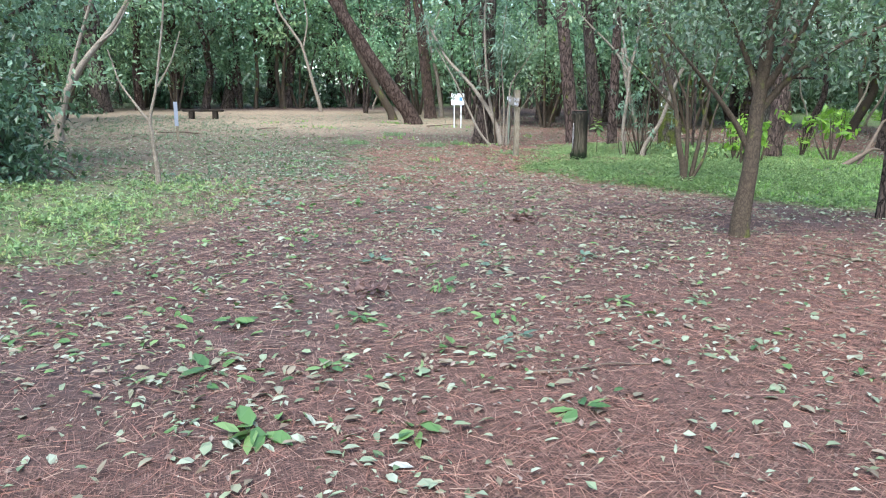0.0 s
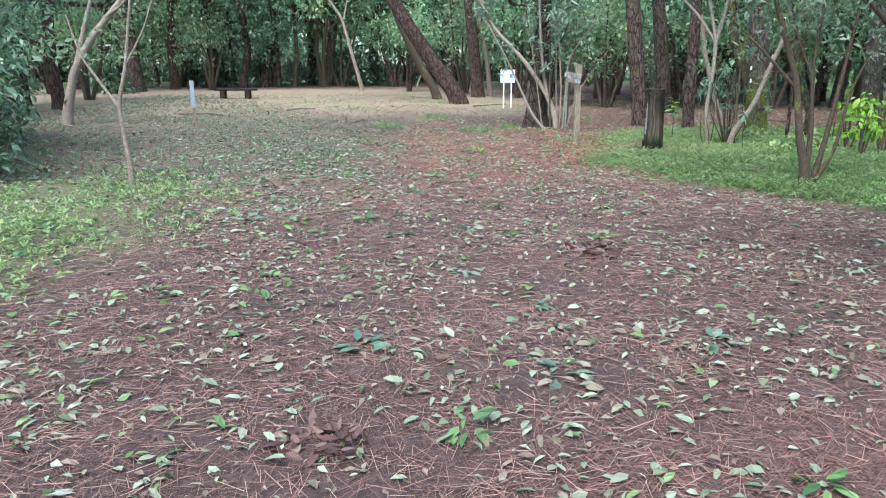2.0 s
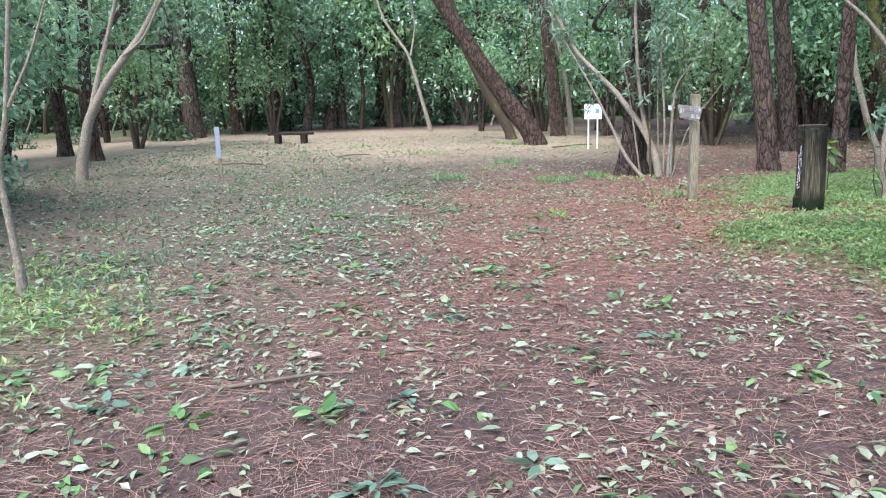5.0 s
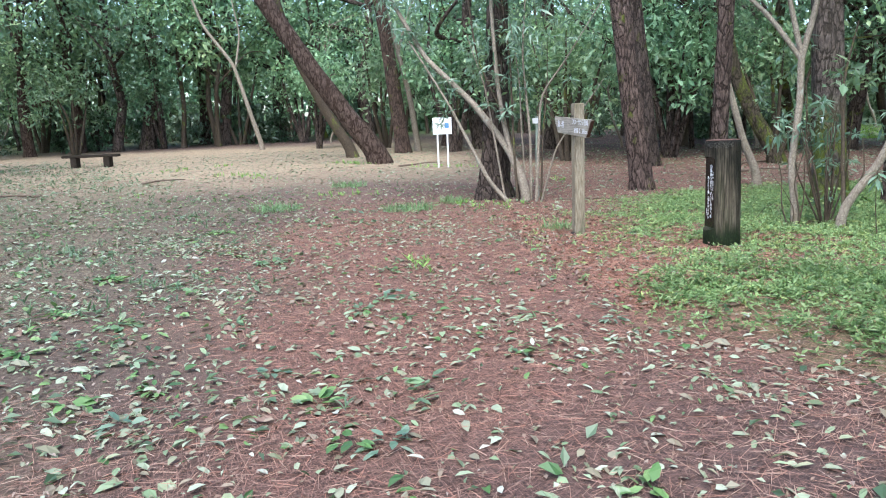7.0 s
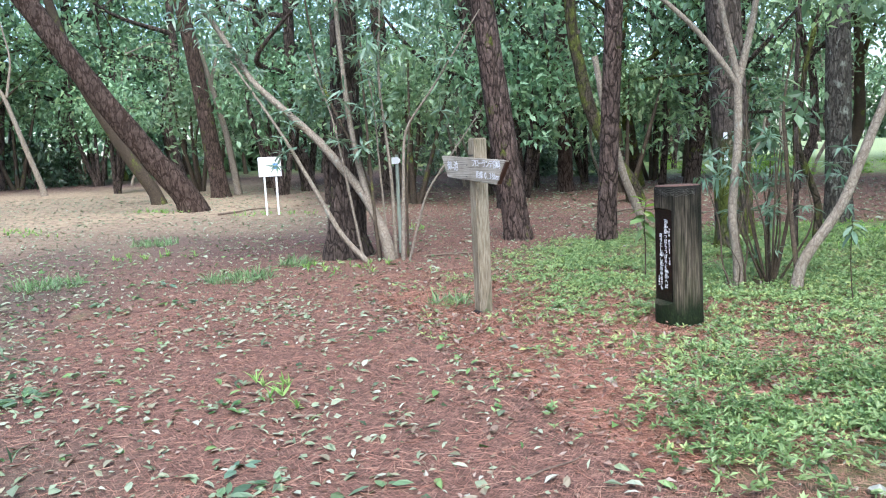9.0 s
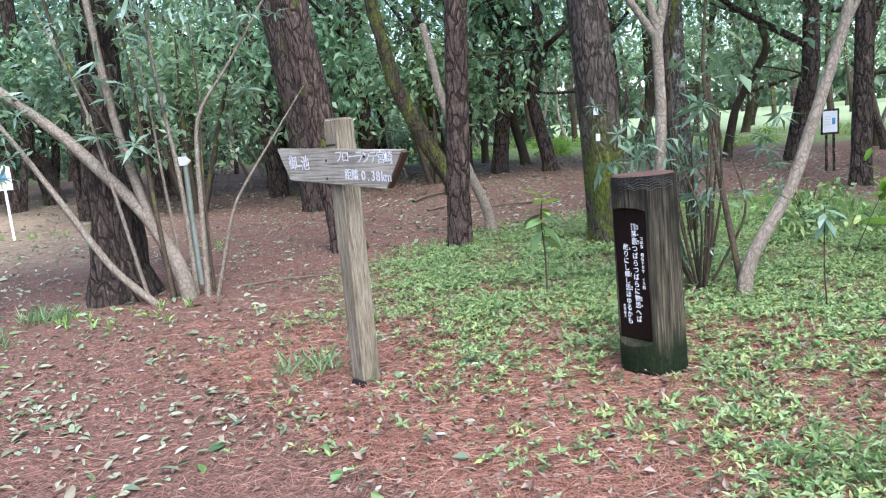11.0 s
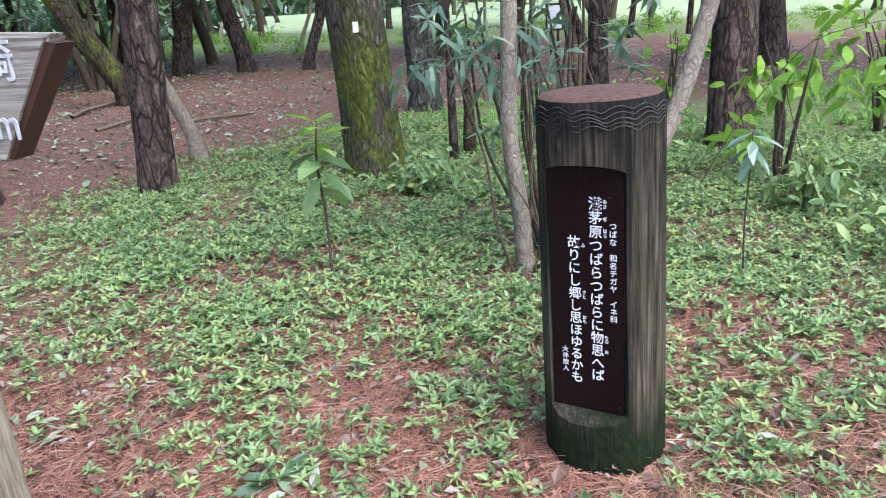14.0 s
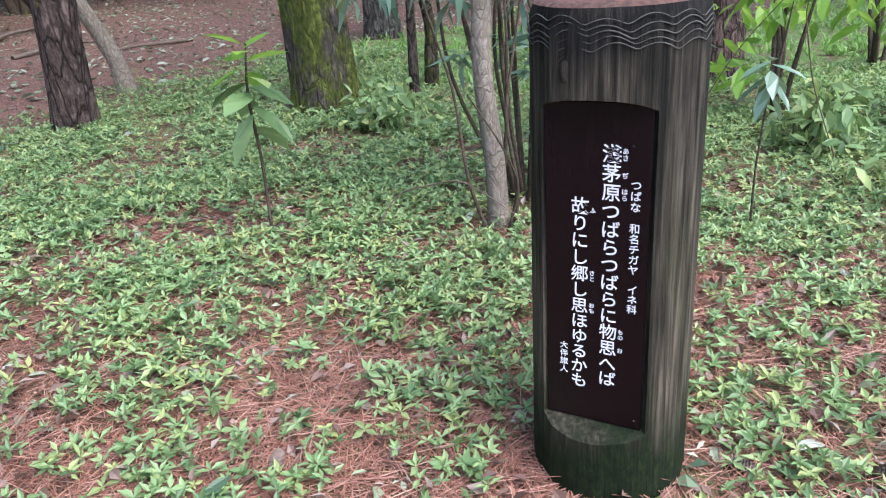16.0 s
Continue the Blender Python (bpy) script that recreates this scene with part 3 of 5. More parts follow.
pine(5.95, 23.5, 0.205, (-0.5, 0.1), M_PINE, "tall leaning pine with flaky red bark and a mossy flank", 1)
pine(6.83, 22.23, 0.145, (-0.22, -0.7), M_PINE, "slim upright pine with dark flaky bark and moss", 2)
pine(8.0, 20.7, 0.245, (-0.22, 0.1), M_MOSS_FOOT, "stout pine with moss on its foot and white number tags", 3)
pine(11.5, 22.05, 0.21, (-0.1, 0.05), M_GREY, "pine with grey lichened bark at the edge of the path", 4)
pine(8.0, 28.1, 0.23, (-0.5, 0.0), M_DARK, "massive dark red-brown pine leaning at the wood's edge", 5)
pine(2.15, 38.0, 0.27, (-0.45, 0.0), M_PINE_MOSS, "tall pine with a mossy foot at the clearing's edge", 6)
pine(9.6, 17.85, 0.2, (0.35, 0.1), M_PINE, "leaning pine with dark broken bark among young plants", 7)
pine(14.3, 20.4, 0.16, (0.25, 0.0), M_DARK, "dark leaning trunk beside the side path", 8)
pine(7.6, 36.5, 0.29, (-0.1, 0.0), M_DARK, "thick dark trunk standing in shade at the wood's edge", 9)
pine(9.1, 32.0, 0.22, (-0.3, 0.0), M_DARK, "dark upright pine trunk in the shaded wood", 10)

# the big leaning tree and its thinner companion
tree("leaning_tree", 1.15, 33.2, "large leaning tree with rough red-brown bark over the clearing", [(0, 0, 0), (-1.0, 0, 1.55), (-2.2, 0.1, 3.3), (-3.5, 0.2, 5.4), (-5.2, 0.3, 8.0), (-6.2, 0.3, 11)],
     (0.33, 0.2), M_RED, [([(-3.4, 0.2, 5.2), (-3.1, 0.5, 6.6), (-2.4, 0.7, 8.5)], 0.14, 0.05, None)], [(-5.5, 0.3, 10, 2.2, 2.2, 1.3), (-2.5, 0.6, 8.8, 1.6, 1.6, 0.9)], 2200, 0.22, M_LEAF_DARK, 21, 16)
tree("leaning_tree", 0.25, 36.5, "thinner leaning trunk with pale dead wood higher up", [(0, 0, 0), (-0.9, 0, 1.7), (-1.9, 0, 3.8), (-2.6, 0.1, 6.5), (-2.9, 0.2, 9)],
     (0.2, 0.1), M_BROWN, [], [(-2.9, 0.2, 9, 1.8, 1.8, 1.0)], 900, 0.22, M_LEAF_DARK, 22, 12)
tree("bare_tree", 2.75, 38.6, "slender bare tree with pale grey bark", [(0, 0, 0), (-0.25, 0, 2.2), (-0.8, 0, 4.6), (-1.3, 0.1, 6.5)], (0.12, 0.06), M_PALE, [([(-0.6, 0, 3.8), (-0.2, 0, 5.2), (0.5, 0, 6.6)], 0.06, 0.02, None)], seed=23)
tree("bare_tree", -4.0, 44.5, "slender crooked bare tree with pale bark", [(0, 0, 0), (-0.5, 0, 2.0), (-1.0, 0, 3.9), (-2.2, 0, 5.6), (-2.7, 0, 7.2)], (0.11, 0.05), M_PALE, [([(-0.9, 0, 3.8), (-0.6, 0, 5.2), (-0.9, 0, 7)], 0.06, 0.02, None)], seed=24)
tree("leaning_tree", 11.0, 27.3, "mossy trunk leaning over the brown litter", [(0, 0, 0), (-0.45, 0.3, 1.1), (-0.9, 0.65, 2.4), (-1.15, 0.9, 4.2), (-1.3, 1.0, 8)], (0.2, 0.12), M_MOSS, [], [(-1.3, 1.0, 8, 1.6, 1.6, 1.0)], 800, 0.2, M_LEAF_DARK, 25, 14)
tree("leaning_pole_tree", 7.95, 22.84, "thin pale dead stem leaning behind a pine", [(0, 0, 0), (-0.22, 0.14, 0.9), (-0.5, 0.32, 2.1), (-0.62, 0.4, 3.0)], (0.075, 0.05), M_PALE, seed=26, sides=10)
tree("thin_tree", 8.5, 20.15, "thin dark stem with an ivy leaf or two", [(0, 0, 0), (0.02, 0, 1.0), (-0.03, 0, 2.2), (0.05, 0, 4.0)], (0.04, 0.025), M_DARK, [], [(0, 0, 3.4, 0.5, 0.5, 0.6)], 160, 0.13, M_LEAF_MID, 27, 8, clump=0.15)
tree("crooked_tree", 8.95, 20.2, "crooked mossy young tree beside the brambles", [(0, 0, 0), (0.05, 0, 0.6), (-0.25, 0.15, 1.5), (-0.15, 0.1, 2.6), (0.3, 0, 4.2)], (0.06, 0.03), M_MOSS, [], [(0.2, 0, 4, 0.9, 0.9, 0.7)], 500, 0.14, M_LEAF_MID, 28, 9)

def whorls(ob, lines, count, leaf, seed, mat=None, per=12, start=0.45, jitter=0.2):
    """Star-like clusters of long narrow leaves along the upper part of the given stems."""
    rng = np.random.default_rng(seed)
    c = []
    for _ in range(count):
        p = np.array(lines[int(rng.integers(len(lines)))], float)
        u = (start + (1 - start) * rng.random()) * (len(p) - 1)
        k = min(int(u), len(p) - 2)
        c.append(p[k] + (p[k + 1] - p[k]) * (u - k) + rng.normal(0, jitter, 3))
    kinds_of = []
    for _ in range(3):
        size = (0.8 + 0.4 * rng.random(per))[:, None] * np.array([[1.0, 0.62, 1.0]])
        kinds_of.append(leaves_mesh("leaf_whorl", np.zeros((per, 3)), np.arange(per) * 2.4, rng.normal(0.15, 0.45, per), rng.normal(0, 0.4, per), size, mat or M_LEAF_LONG, "lance"))
    for k, p in enumerate(c):
        one = part("leaf_whorl", kinds_of[k % 3], ob, "star-shaped cluster of long narrow leaves")
        one.matrix_local = pose(*p, rng.normal(0, 14), rng.normal(0, 14), rng.uniform(0, 360)) @ Matrix.Scale(leaf * rng.uniform(0.7, 1.3), 4)


# the old stump-like trunk wrapped in moss, with a thicket of pale stems
tree("old_trunk", 2.98, 23.35, "old flaring trunk with furrowed dark bark and climbing moss", [(0, 0, 0), (0.05, 0, 1.0), (0.12, 0.05, 2.2), (0.18, 0.05, 4.5), (0.2, 0, 9)], (0.29, 0.13), M_DARK, [], [(0.1, 0, 2.1, 0.35, 0.35, 0.6), (0.2, 0, 3.4, 0.4, 0.4, 0.9), (0.2, 0, 7, 1.6, 1.6, 1.4)], 1500, 0.14, M_LEAF_MID, 31, 18, 0.09, flare=1.35, clump=0.2)
thicket = tree("stem_thicket", 3.42, 22.55, "thicket of smooth pale stems with narrow drooping leaves", [(0, 0, 0), (-0.25, 0.2, 0.95), (-0.8, 0.65, 1.8), (-1.6, 1.3, 2.7), (-2.2, 1.8, 3.9)], (0.075, 0.035), M_PALE,
    [([(0.02, -0.02, -0.05), (-0.3, 0.22, 1.2), (-0.42, 0.3, 2.1), (-0.5, 0.35, 3.6), (-0.45, 0.3, 5)], 0.055, 0.025, None),
     ([(-0.25, 0.1, -0.05), (-0.62, 0.3, 0.4), (-1.0, 0.55, 1.25), (-1.3, 0.75, 1.9), (-1.9, 1.2, 3.0)], 0.045, 0.015, None),
     ([(0.15, -0.12, -0.05), (0.2, -0.15, 1.0), (0.24, -0.2, 1.9), (0.55, -0.45, 2.35), (1.15, -0.9, 3.4)], 0.035, 0.008, None),
     ([(0.1, 0.05, -0.05), (0.12, 0.1, 1.2), (0.0, 0.15, 2.6), (0.15, 0.2, 4.2)], 0.03, 0.012, None),
     ([(0.22, -0.18, 0.0), (0.45, -0.4, 1.0), (0.8, -0.62, 1.55), (1.15, -0.85, 2.1)], 0.022, 0.006, None),
     ([(-0.1, 0.15, 0.0), (-0.2, 0.3, 1.3), (-0.75, 0.5, 2.6), (-0.9, 0.6, 4.0)], 0.03, 0.012, M_BROWN)],
    [(-1.5, 1.2, 2.6, 0.5, 0.5, 0.4), (-0.5, 0.3, 2.6, 0.5, 0.5, 0.8), (-0.3, 0.3, 4.0, 0.9, 0.9, 0.8), (-1.9, 1.5, 3.6, 0.7, 0.7, 0.5), (-0.15, 0.1, 0.8, 0.3, 0.3, 0.35), (0.3, -0.2, 3.2, 0.6, 0.6, 0.7)], 800, 0.2, M_LEAF_LONG, 32, 10, shape="blade", clump=0.14, flare=1.1, droop=0.6)
whorls(thicket, [[(-0.3, 0.2, 1.0), (-0.8, 0.65, 1.8), (-1.6, 1.3, 2.7), (-2.2, 1.8, 3.9)], [(-0.3, 0.22, 1.0), (-0.42, 0.3, 2.1), (-0.5, 0.35, 3.6), (-0.45, 0.3, 5)], [(-1.0, 0.55, 1.2), (-1.3, 0.75, 1.9), (-1.9, 1.2, 3.0)],
                 [(0.12, 0.1, 1.0), (0.0, 0.15, 2.6), (0.15, 0.2, 4.2)], [(-0.2, 0.3, 0.6), (-0.75, 0.5, 2.6), (-0.9, 0.6, 4.0)], [(0.24, -0.2, 1.9), (0.55, -0.45, 2.4), (1.15, -0.9, 3.4)]], 64, 0.19, 71, start=0.2, jitter=0.2)
for i, (x0, y0, x1, y1, top, r) in enumerate([(-0.16, 0.0, -0.3, 0.35, 3.6, 0.026), (0.05, 0.2, -0.1, 0.6, 3.2, 0.02), (0.28, 0.05, 0.5, 0.3, 2.9, 0.018), (-0.32, 0.25, -0.95, 0.3, 3.0, 0.022)]):
    v, f = tube([(x0, y0, -0.05), (x0 * 0.7 + x1 * 0.3, y0 * 0.7 + y1 * 0.3, top * 0.4), (x0 * 0.4 + x1 * 0.6 + 0.05, y0 * 0.4 + y1 * 0.6, top * 0.7), (x1, y1, top)], [r, r * 0.85, r * 0.6, r * 0.3], 7, 0.05, 720 + i)
    part("limb", mesh_of("limb", v, f, M_PALE if i % 2 else M_BROWN), thicket)

# the forked pale tree behind the log, with the slanting stem and thicket at its foot
tree("forked_tree", 6.02, 18.5, "slender smooth-barked tree forking into three pale limbs", [(0, 0, 0), (-0.05, 0.05, 0.8), (0.04, 0.06, 1.6), (0.05, 0.08, 2.25)], (0.046, 0.04), M_PALE,
    [([(0.05, 0.08, 2.15), (-0.3, 0.3, 2.75), (-1.0, 0.7, 3.5), (-1.6, 1.0, 4.3)], 0.036, 0.012, None),
     ([(0.05, 0.08, 2.2), (-0.1, 0.15, 2.9), (-0.25, 0.2, 3.8), (-0.2, 0.2, 5.0)], 0.036, 0.015, None),
     ([(0.05, 0.08, 2.15), (0.2, 0.0, 2.9), (0.25, -0.05, 3.9), (0.45, -0.1, 5.2)], 0.042, 0.018, None),
     ([(-0.05, 0.02, -0.02), (-0.13, 0.1, 0.3), (-0.1, 0.16, 0.7), (-0.22, 0.3, 1.3)], 0.011, 0.004, M_BROWN), ([(0.03, -0.06, -0.02), (0.0, -0.1, 0.25), (-0.07, -0.06, 0.6), (0.05, -0.1, 1.1)], 0.014, 0.005, M_BROWN),
     ([(-0.06, -0.05, -0.02), (-0.1, -0.14, 0.3), (-0.2, -0.1, 0.5), (-0.34, 0.0, 0.75)], 0.008, 0.003, M_BROWN), ([(0.07, 0.04, -0.02), (0.12, 0.0, 0.4), (0.09, -0.02, 0.9), (0.2, 0.05, 1.5)], 0.012, 0.004, M_BROWN)],
    [(-1.2, 0.8, 4.0, 0.8, 0.8, 0.6), (0.2, 0, 4.4, 1.0, 1.0, 0.8), (0.5, -0.2, 3.2, 0.5, 0.5, 0.4)], 900, 0.16, M_LEAF_MID, 33, 10, clump=0.25, flare=1.15)
tree("slanting_tree", 6.33, 18.05, "slanting stem with smooth brown bark behind the log post", [(0, 0, 0), (0.33, -0.24, 0.9), (0.5, -0.4, 1.6), (0.68, -0.52, 2.2), (0.8, -0.55, 3.3), (0.7, -0.4, 4.6)], (0.052, 0.03), M_PALE,
    [([(0.6, -0.48, 2.0), (0.9, -0.6, 2.5), (1.3, -0.8, 3.3)], 0.028, 0.01, None), ([(0.1, 0.05, 0.0), (0.2, 0.3, 1.0), (0.3, 0.5, 1.9), (0.5, 0.55, 2.6)], 0.03, 0.01, M_BROWN)],
    [(0.9, -0.6, 3.3, 0.8, 0.8, 0.6), (0.3, 0.4, 2.3, 0.4, 0.4, 0.4), (1.3, -0.8, 2.8, 0.5, 0.5, 0.4)], 760, 0.16, M_LEAF_MID, 34, 10, clump=0.2)
bush = shrub(41, 2.0, 1.3, M_LEAF_LONG, 170, 0.16, "loose shrub of thin stems with long narrow leaves", "thin_stemmed_shrub", 16, M_BROWN, "blade", clump=0.13, low=0.3, slim=0.014)
bush.matrix_world = pose(6.45, 18.5, 0)
whorls(bush, [[(0.1, 0.1, 0.4), (0.3, 0.2, 1.2), (0.4, 0.3, 2.1)], [(0, 0, 0.5), (-0.15, 0.1, 1.3), (-0.2, 0.2, 2.4)], [(0.2, -0.2, 0.5), (0.6, -0.4, 1.4), (0.9, -0.5, 2.2)], [(-0.1, 0.2, 0.6), (-0.3, 0.5, 1.6), (-0.35, 0.6, 2.6)]], 30, 0.17, 72, start=0.0, jitter=0.16)

# trees by the right-hand side of the path
tree("small_tree", 5.1, 12.35, "small tree with four dark stems from one foot", [(0, 0, 0), (-0.12, 0, 0.7), (-0.2, 0.05, 1.4), (-0.55, 0.1, 2.4), (-0.9, 0.1, 3.4)], (0.055, 0.02), M_BROWN,
    [([(0.02, 0, -0.05), (0.05, 0.05, 0.8), (0.0, 0.1, 1.6), (0.1, 0.1, 2.8)], 0.045, 0.015, None), ([(0.08, 0, -0.05), (0.2, -0.05, 0.7), (0.32, -0.05, 1.5), (0.5, 0, 2.6)], 0.045, 0.015, None),
     ([(0.1, -0.05, 0.1), (0.3, -0.1, 0.5), (0.42, -0.1, 1.3), (0.8, -0.1, 2.2)], 0.03, 0.01, None), ([(-0.18, 0.05, 1.3), (-0.6, 0.1, 1.75), (-1.1, 0.1, 2.2)], 0.025, 0.008, None), ([(0.0, 0.1, 1.5), (-0.25, 0.2, 2.1), (-0.4, 0.2, 3.2)], 0.025, 0.008, None)],
    [(-0.3, 0.1, 2.3, 0.8, 0.7, 0.5), (0.5, 0, 2.2, 0.7, 0.7, 0.5), (0, 0, 3.2, 1.1, 1.0, 0.6), (-0.9, 0.1, 2.9, 0.6, 0.6, 0.5)], 2600, 0.09, M_LEAF_NEAR, 35, 10, clump=0.2, flare=1.3)
tree("broadleaf_tree", 3.85, 7.68, "small evergreen tree with brown trunk and low dark crown", [(0, 0, 0), (0.06, 0, 0.7), (0.1, 0.05, 1.35), (0.2, 0.1, 2.2), (0.3, 0.1, 3.4)], (0.098, 0.05), M_BROWN,
    [([(0.08, 0.03, 0.9), (-0.08, 0.1, 1.25), (-0.35, 0.15, 1.6), (-0.9, 0.2, 2.2)], 0.04, 0.012, None), ([(0.1, 0.05, 1.35), (0.4, 0, 1.75), (0.9, -0.1, 2.1), (1.6, -0.2, 2.4)], 0.045, 0.012, None),
     ([(0.12, 0.05, 1.5), (0.0, 0.2, 2.0), (-0.35, 0.3, 2.7)], 0.045, 0.015, None), ([(0.15, 0.05, 1.6), (0.35, -0.2, 2.1), (0.5, -0.5, 2.9)], 0.04, 0.012, None)],
    [(-0.6, 0.2, 2.3, 0.7, 0.7, 0.4), (0.9, 0, 2.2, 0.9, 0.8, 0.4), (0.2, 0.1, 2.1, 0.7, 0.7, 0.35), (0.3, 0, 2.9, 1.4, 1.3, 0.5), (1.6, 0.3, 2.1, 0.6, 0.6, 0.35)], 4200, 0.085, M_LEAF_NEAR, 36, 12, clump=0.17, flare=1.2)
tree("thin_tree", 6.2, 8.7, "thin dark tree trunk at the edge of the grass", [(0, 0, 0), (0.0, 0, 1.0), (0.05, 0, 2.2), (0.0, 0, 4)], (0.06, 0.04), M_DARK, [], [(0, 0, 3, 0.9, 0.9, 0.6)], 700, 0.1, M_LEAF_NEAR, 37, 9, clump=0.2)

# left side: evergreen thicket, sapling and forked tree
tree("sapling", -3.96, 12.85, "pale bare sapling with a crooked fork", [(0, 0, 0), (-0.03, 0, 0.6), (-0.08, 0, 1.15), (0.06, 0, 1.6), (0.25, 0, 2.7), (0.4, 0, 4.0)], (0.04, 0.012), M_PALE,
    [([(-0.07, 0, 1.1), (-0.3, 0.05, 1.4), (-0.55, 0.1, 1.75), (-0.7, 0.1, 2.3)], 0.028, 0.01, None), ([(0.1, 0, 1.7), (0.35, 0, 2.1), (0.5, 0.1, 2.6)], 0.02, 0.008, None)],
    [(-0.6, 0.1, 2.0, 0.4, 0.4, 0.3), (0.3, 0, 3.2, 0.6, 0.6, 0.4)], 260, 0.1, M_LEAF_MID, 51, 9, clump=0.15)
tree("forked_tree", -10.5, 24.3, "pale forked tree leaning over the leaf litter", [(0, 0, 0), (0.35, 0, 1.5), (1.0, 0, 2.5), (1.9, 0.1, 3.5), (3.0, 0.2, 5.2)], (0.13, 0.06), M_PALE,
    [([(0.45, 0, 1.7), (0.8, 0.1, 2.9), (1.3, 0.1, 4.2), (1.7, 0.1, 5.5)], 0.08, 0.03, None), ([(1.4, 0, 3.0), (2.0, 0, 3.4), (2.6, 0, 4.4)], 0.05, 0.02, None)],
    [(2.2, 0.1, 5.0, 1.4, 1.2, 0.7), (-0.5, 0, 4.5, 1.5, 1.2, 0.8)], 900, 0.16, M_LEAF_MID, 52, 10)
tree("broadleaf_tree", -8.9, 17.0, "dark evergreen tree with a thick trunk over the thicket", [(0, 0, 0), (-0.1, 0, 1.5), (0, 0, 3.2), (0.4, 0, 5.5)], (0.22, 0.12), M_DARK,
    [([(0, 0, 2.4), (0.9, -0.2, 3.2), (2.0, -0.3, 3.8)], 0.08, 0.03, None), ([(0, 0, 2.8), (-0.8, -0.3, 3.6), (-1.6, -0.5, 4.5)], 0.08, 0.03, None)],
    [(0.2, 0, 4.2, 2.2, 2.0, 1.0), (1.4, -0.3, 3.4, 1.2, 1.2, 0.7), (-1.3, -0.3, 3.4, 1.4, 1.2, 0.9)], 4200, 0.15, M_LEAF_DARK, 53, 12, clump=0.3)
for i, (x, y, h, w) in enumerate([(-7.0, 13.3, 2.7, 2.3), (-8.3, 13.4, 3.1, 2.8), (-8.2, 15.2, 3.3, 2.3), (-8.9, 14.2, 2.9, 3.0), (-10.2, 14.2, 3.2, 3.2), (-9.4, 17.8, 3.4, 3.0), (-12.0, 17.5, 3.6, 3.6), (-13.0, 21.5, 3.6, 3.6), (-10.6, 20.6, 2.6, 1.9), (-9.8, 16.0, 4.3, 2.8), (-10.5, 19.2, 4.6, 2.8), (-11.0, 15.6, 4.6, 3.8)]):
    s = shrub(60 + i, h, w, M_LEAF_THICK if i < 5 else M_LEAF_DARK if i % 3 else M_LEAF_MID, 3400, 0.155, "dense evergreen shrub with dark glossy leaves", "evergreen_shrub", 7, M_DARK, group="evergreen thicket", clump=0.24, low=0.05)
    s.matrix_world = pose(x, y, float(rise(x, y)))

# bright young plants among the seedlings
for i, (x, y, h, w) in enumerate([(8.4, 17.35, 1.25, 1.3), (8.6, 16.5, 1.45, 1.5), (7.9, 16.0, 1.1, 1.0), (10.4, 16.6, 1.5, 1.6), (10.8, 18.6, 1.2, 1.4)]):
    s = shrub(80 + i, h, w, M_LEAF_BRIGHT, 95, 0.19, "young plant with broad bright green leaves", "young_plant", 6, M_BROWN, "leaf", group="bright young plants", clump=0.12, low=0.35)
    s.matrix_world = pose(x, y, float(rise(x, y)))
for i, (x, y, h, w) in enumerate([(7.7, 17.2, 0.42, 0.8), (7.0, 16.5, 0.4, 0.8), (9.3, 18.9, 0.5, 1.0), (10.3, 19.4, 0.6, 1.2), (7.6, 20.0, 0.3, 0.7)]):
    s = shrub(90 + i, h, w, M_COVER, 200, 0.11, "low leafy seedling shrub in the ground cover", "seedling_shrub", 7, M_BROWN, "leaf", group="seedling shrubs", clump=0.1, low=0.3)
    s.matrix_world = pose(x, y, float(rise(x, y)))


def leafy_sapling():
    """A knee-high sapling with a bare stem and a rosette of broad leaves."""
    ob = thing("leafy_sapling", 5.58, 19.5, 0, "slim sapling with a bare stem and broad bright leaves on top", "sapling")
    v, f = tube([(0, 0, -0.03), (0.01, 0, 0.4), (0.0, 0.02, 0.7), (0.02, 0, 0.92)], [0.009, 0.008, 0.007, 0.004], 7, 0.05, 3)
    part("stem", mesh_of("stem", v, f, M_BROWN), ob)
    rng = np.random.default_rng(77)
    for i in range(15):
        z = 0.56 + 0.36 * (i / 14) ** 0.7
        one = leaves_mesh("leaf", np.array([[0.0, 0.0, z]]), np.array([i * 2.4]), np.array([0.5 - 0.9 * (i / 14) ** 3 + 0.2 * rng.normal()]), np.array([rng.normal() * 0.3]),
                          np.array([0.27 - 0.1 * i / 14]), M_LEAF_BRIGHT if i > 7 else M_COVER, "leaf")
        part("leaf", one, ob)
    return ob


leafy_sapling()

# a sapling topped with long drooping leaves, behind the log
top_sapling = thing("leafy_sapling", 6.3, 17.4, 0, "slim sapling topped with a star of long drooping leaves", "sapling")
v, f = tube([(0.05, 0, -0.03), (0.02, 0.01, 0.3), (0.0, 0.0, 0.56), (0.01, 0, 0.77)], [0.006, 0.005, 0.004, 0.003], 7, 0.05, 6)
part("stem", mesh_of("stem", v, f, M_BROWN), top_sapling)
for k in range(11):
    one = leaves_mesh("leaf", np.zeros((1, 3)), np.zeros(1), np.array([0.15 + 0.09 * k]), np.array([0.2 - 0.04 * k]), np.array([[0.17, 0.13, 0.17]]), M_LEAF_LONG, "leaf")
    part("leaf", one, top_sapling).matrix_local = pose(0.01, 0, 0.78 - 0.012 * k, 0, 0, 137.5 * k)

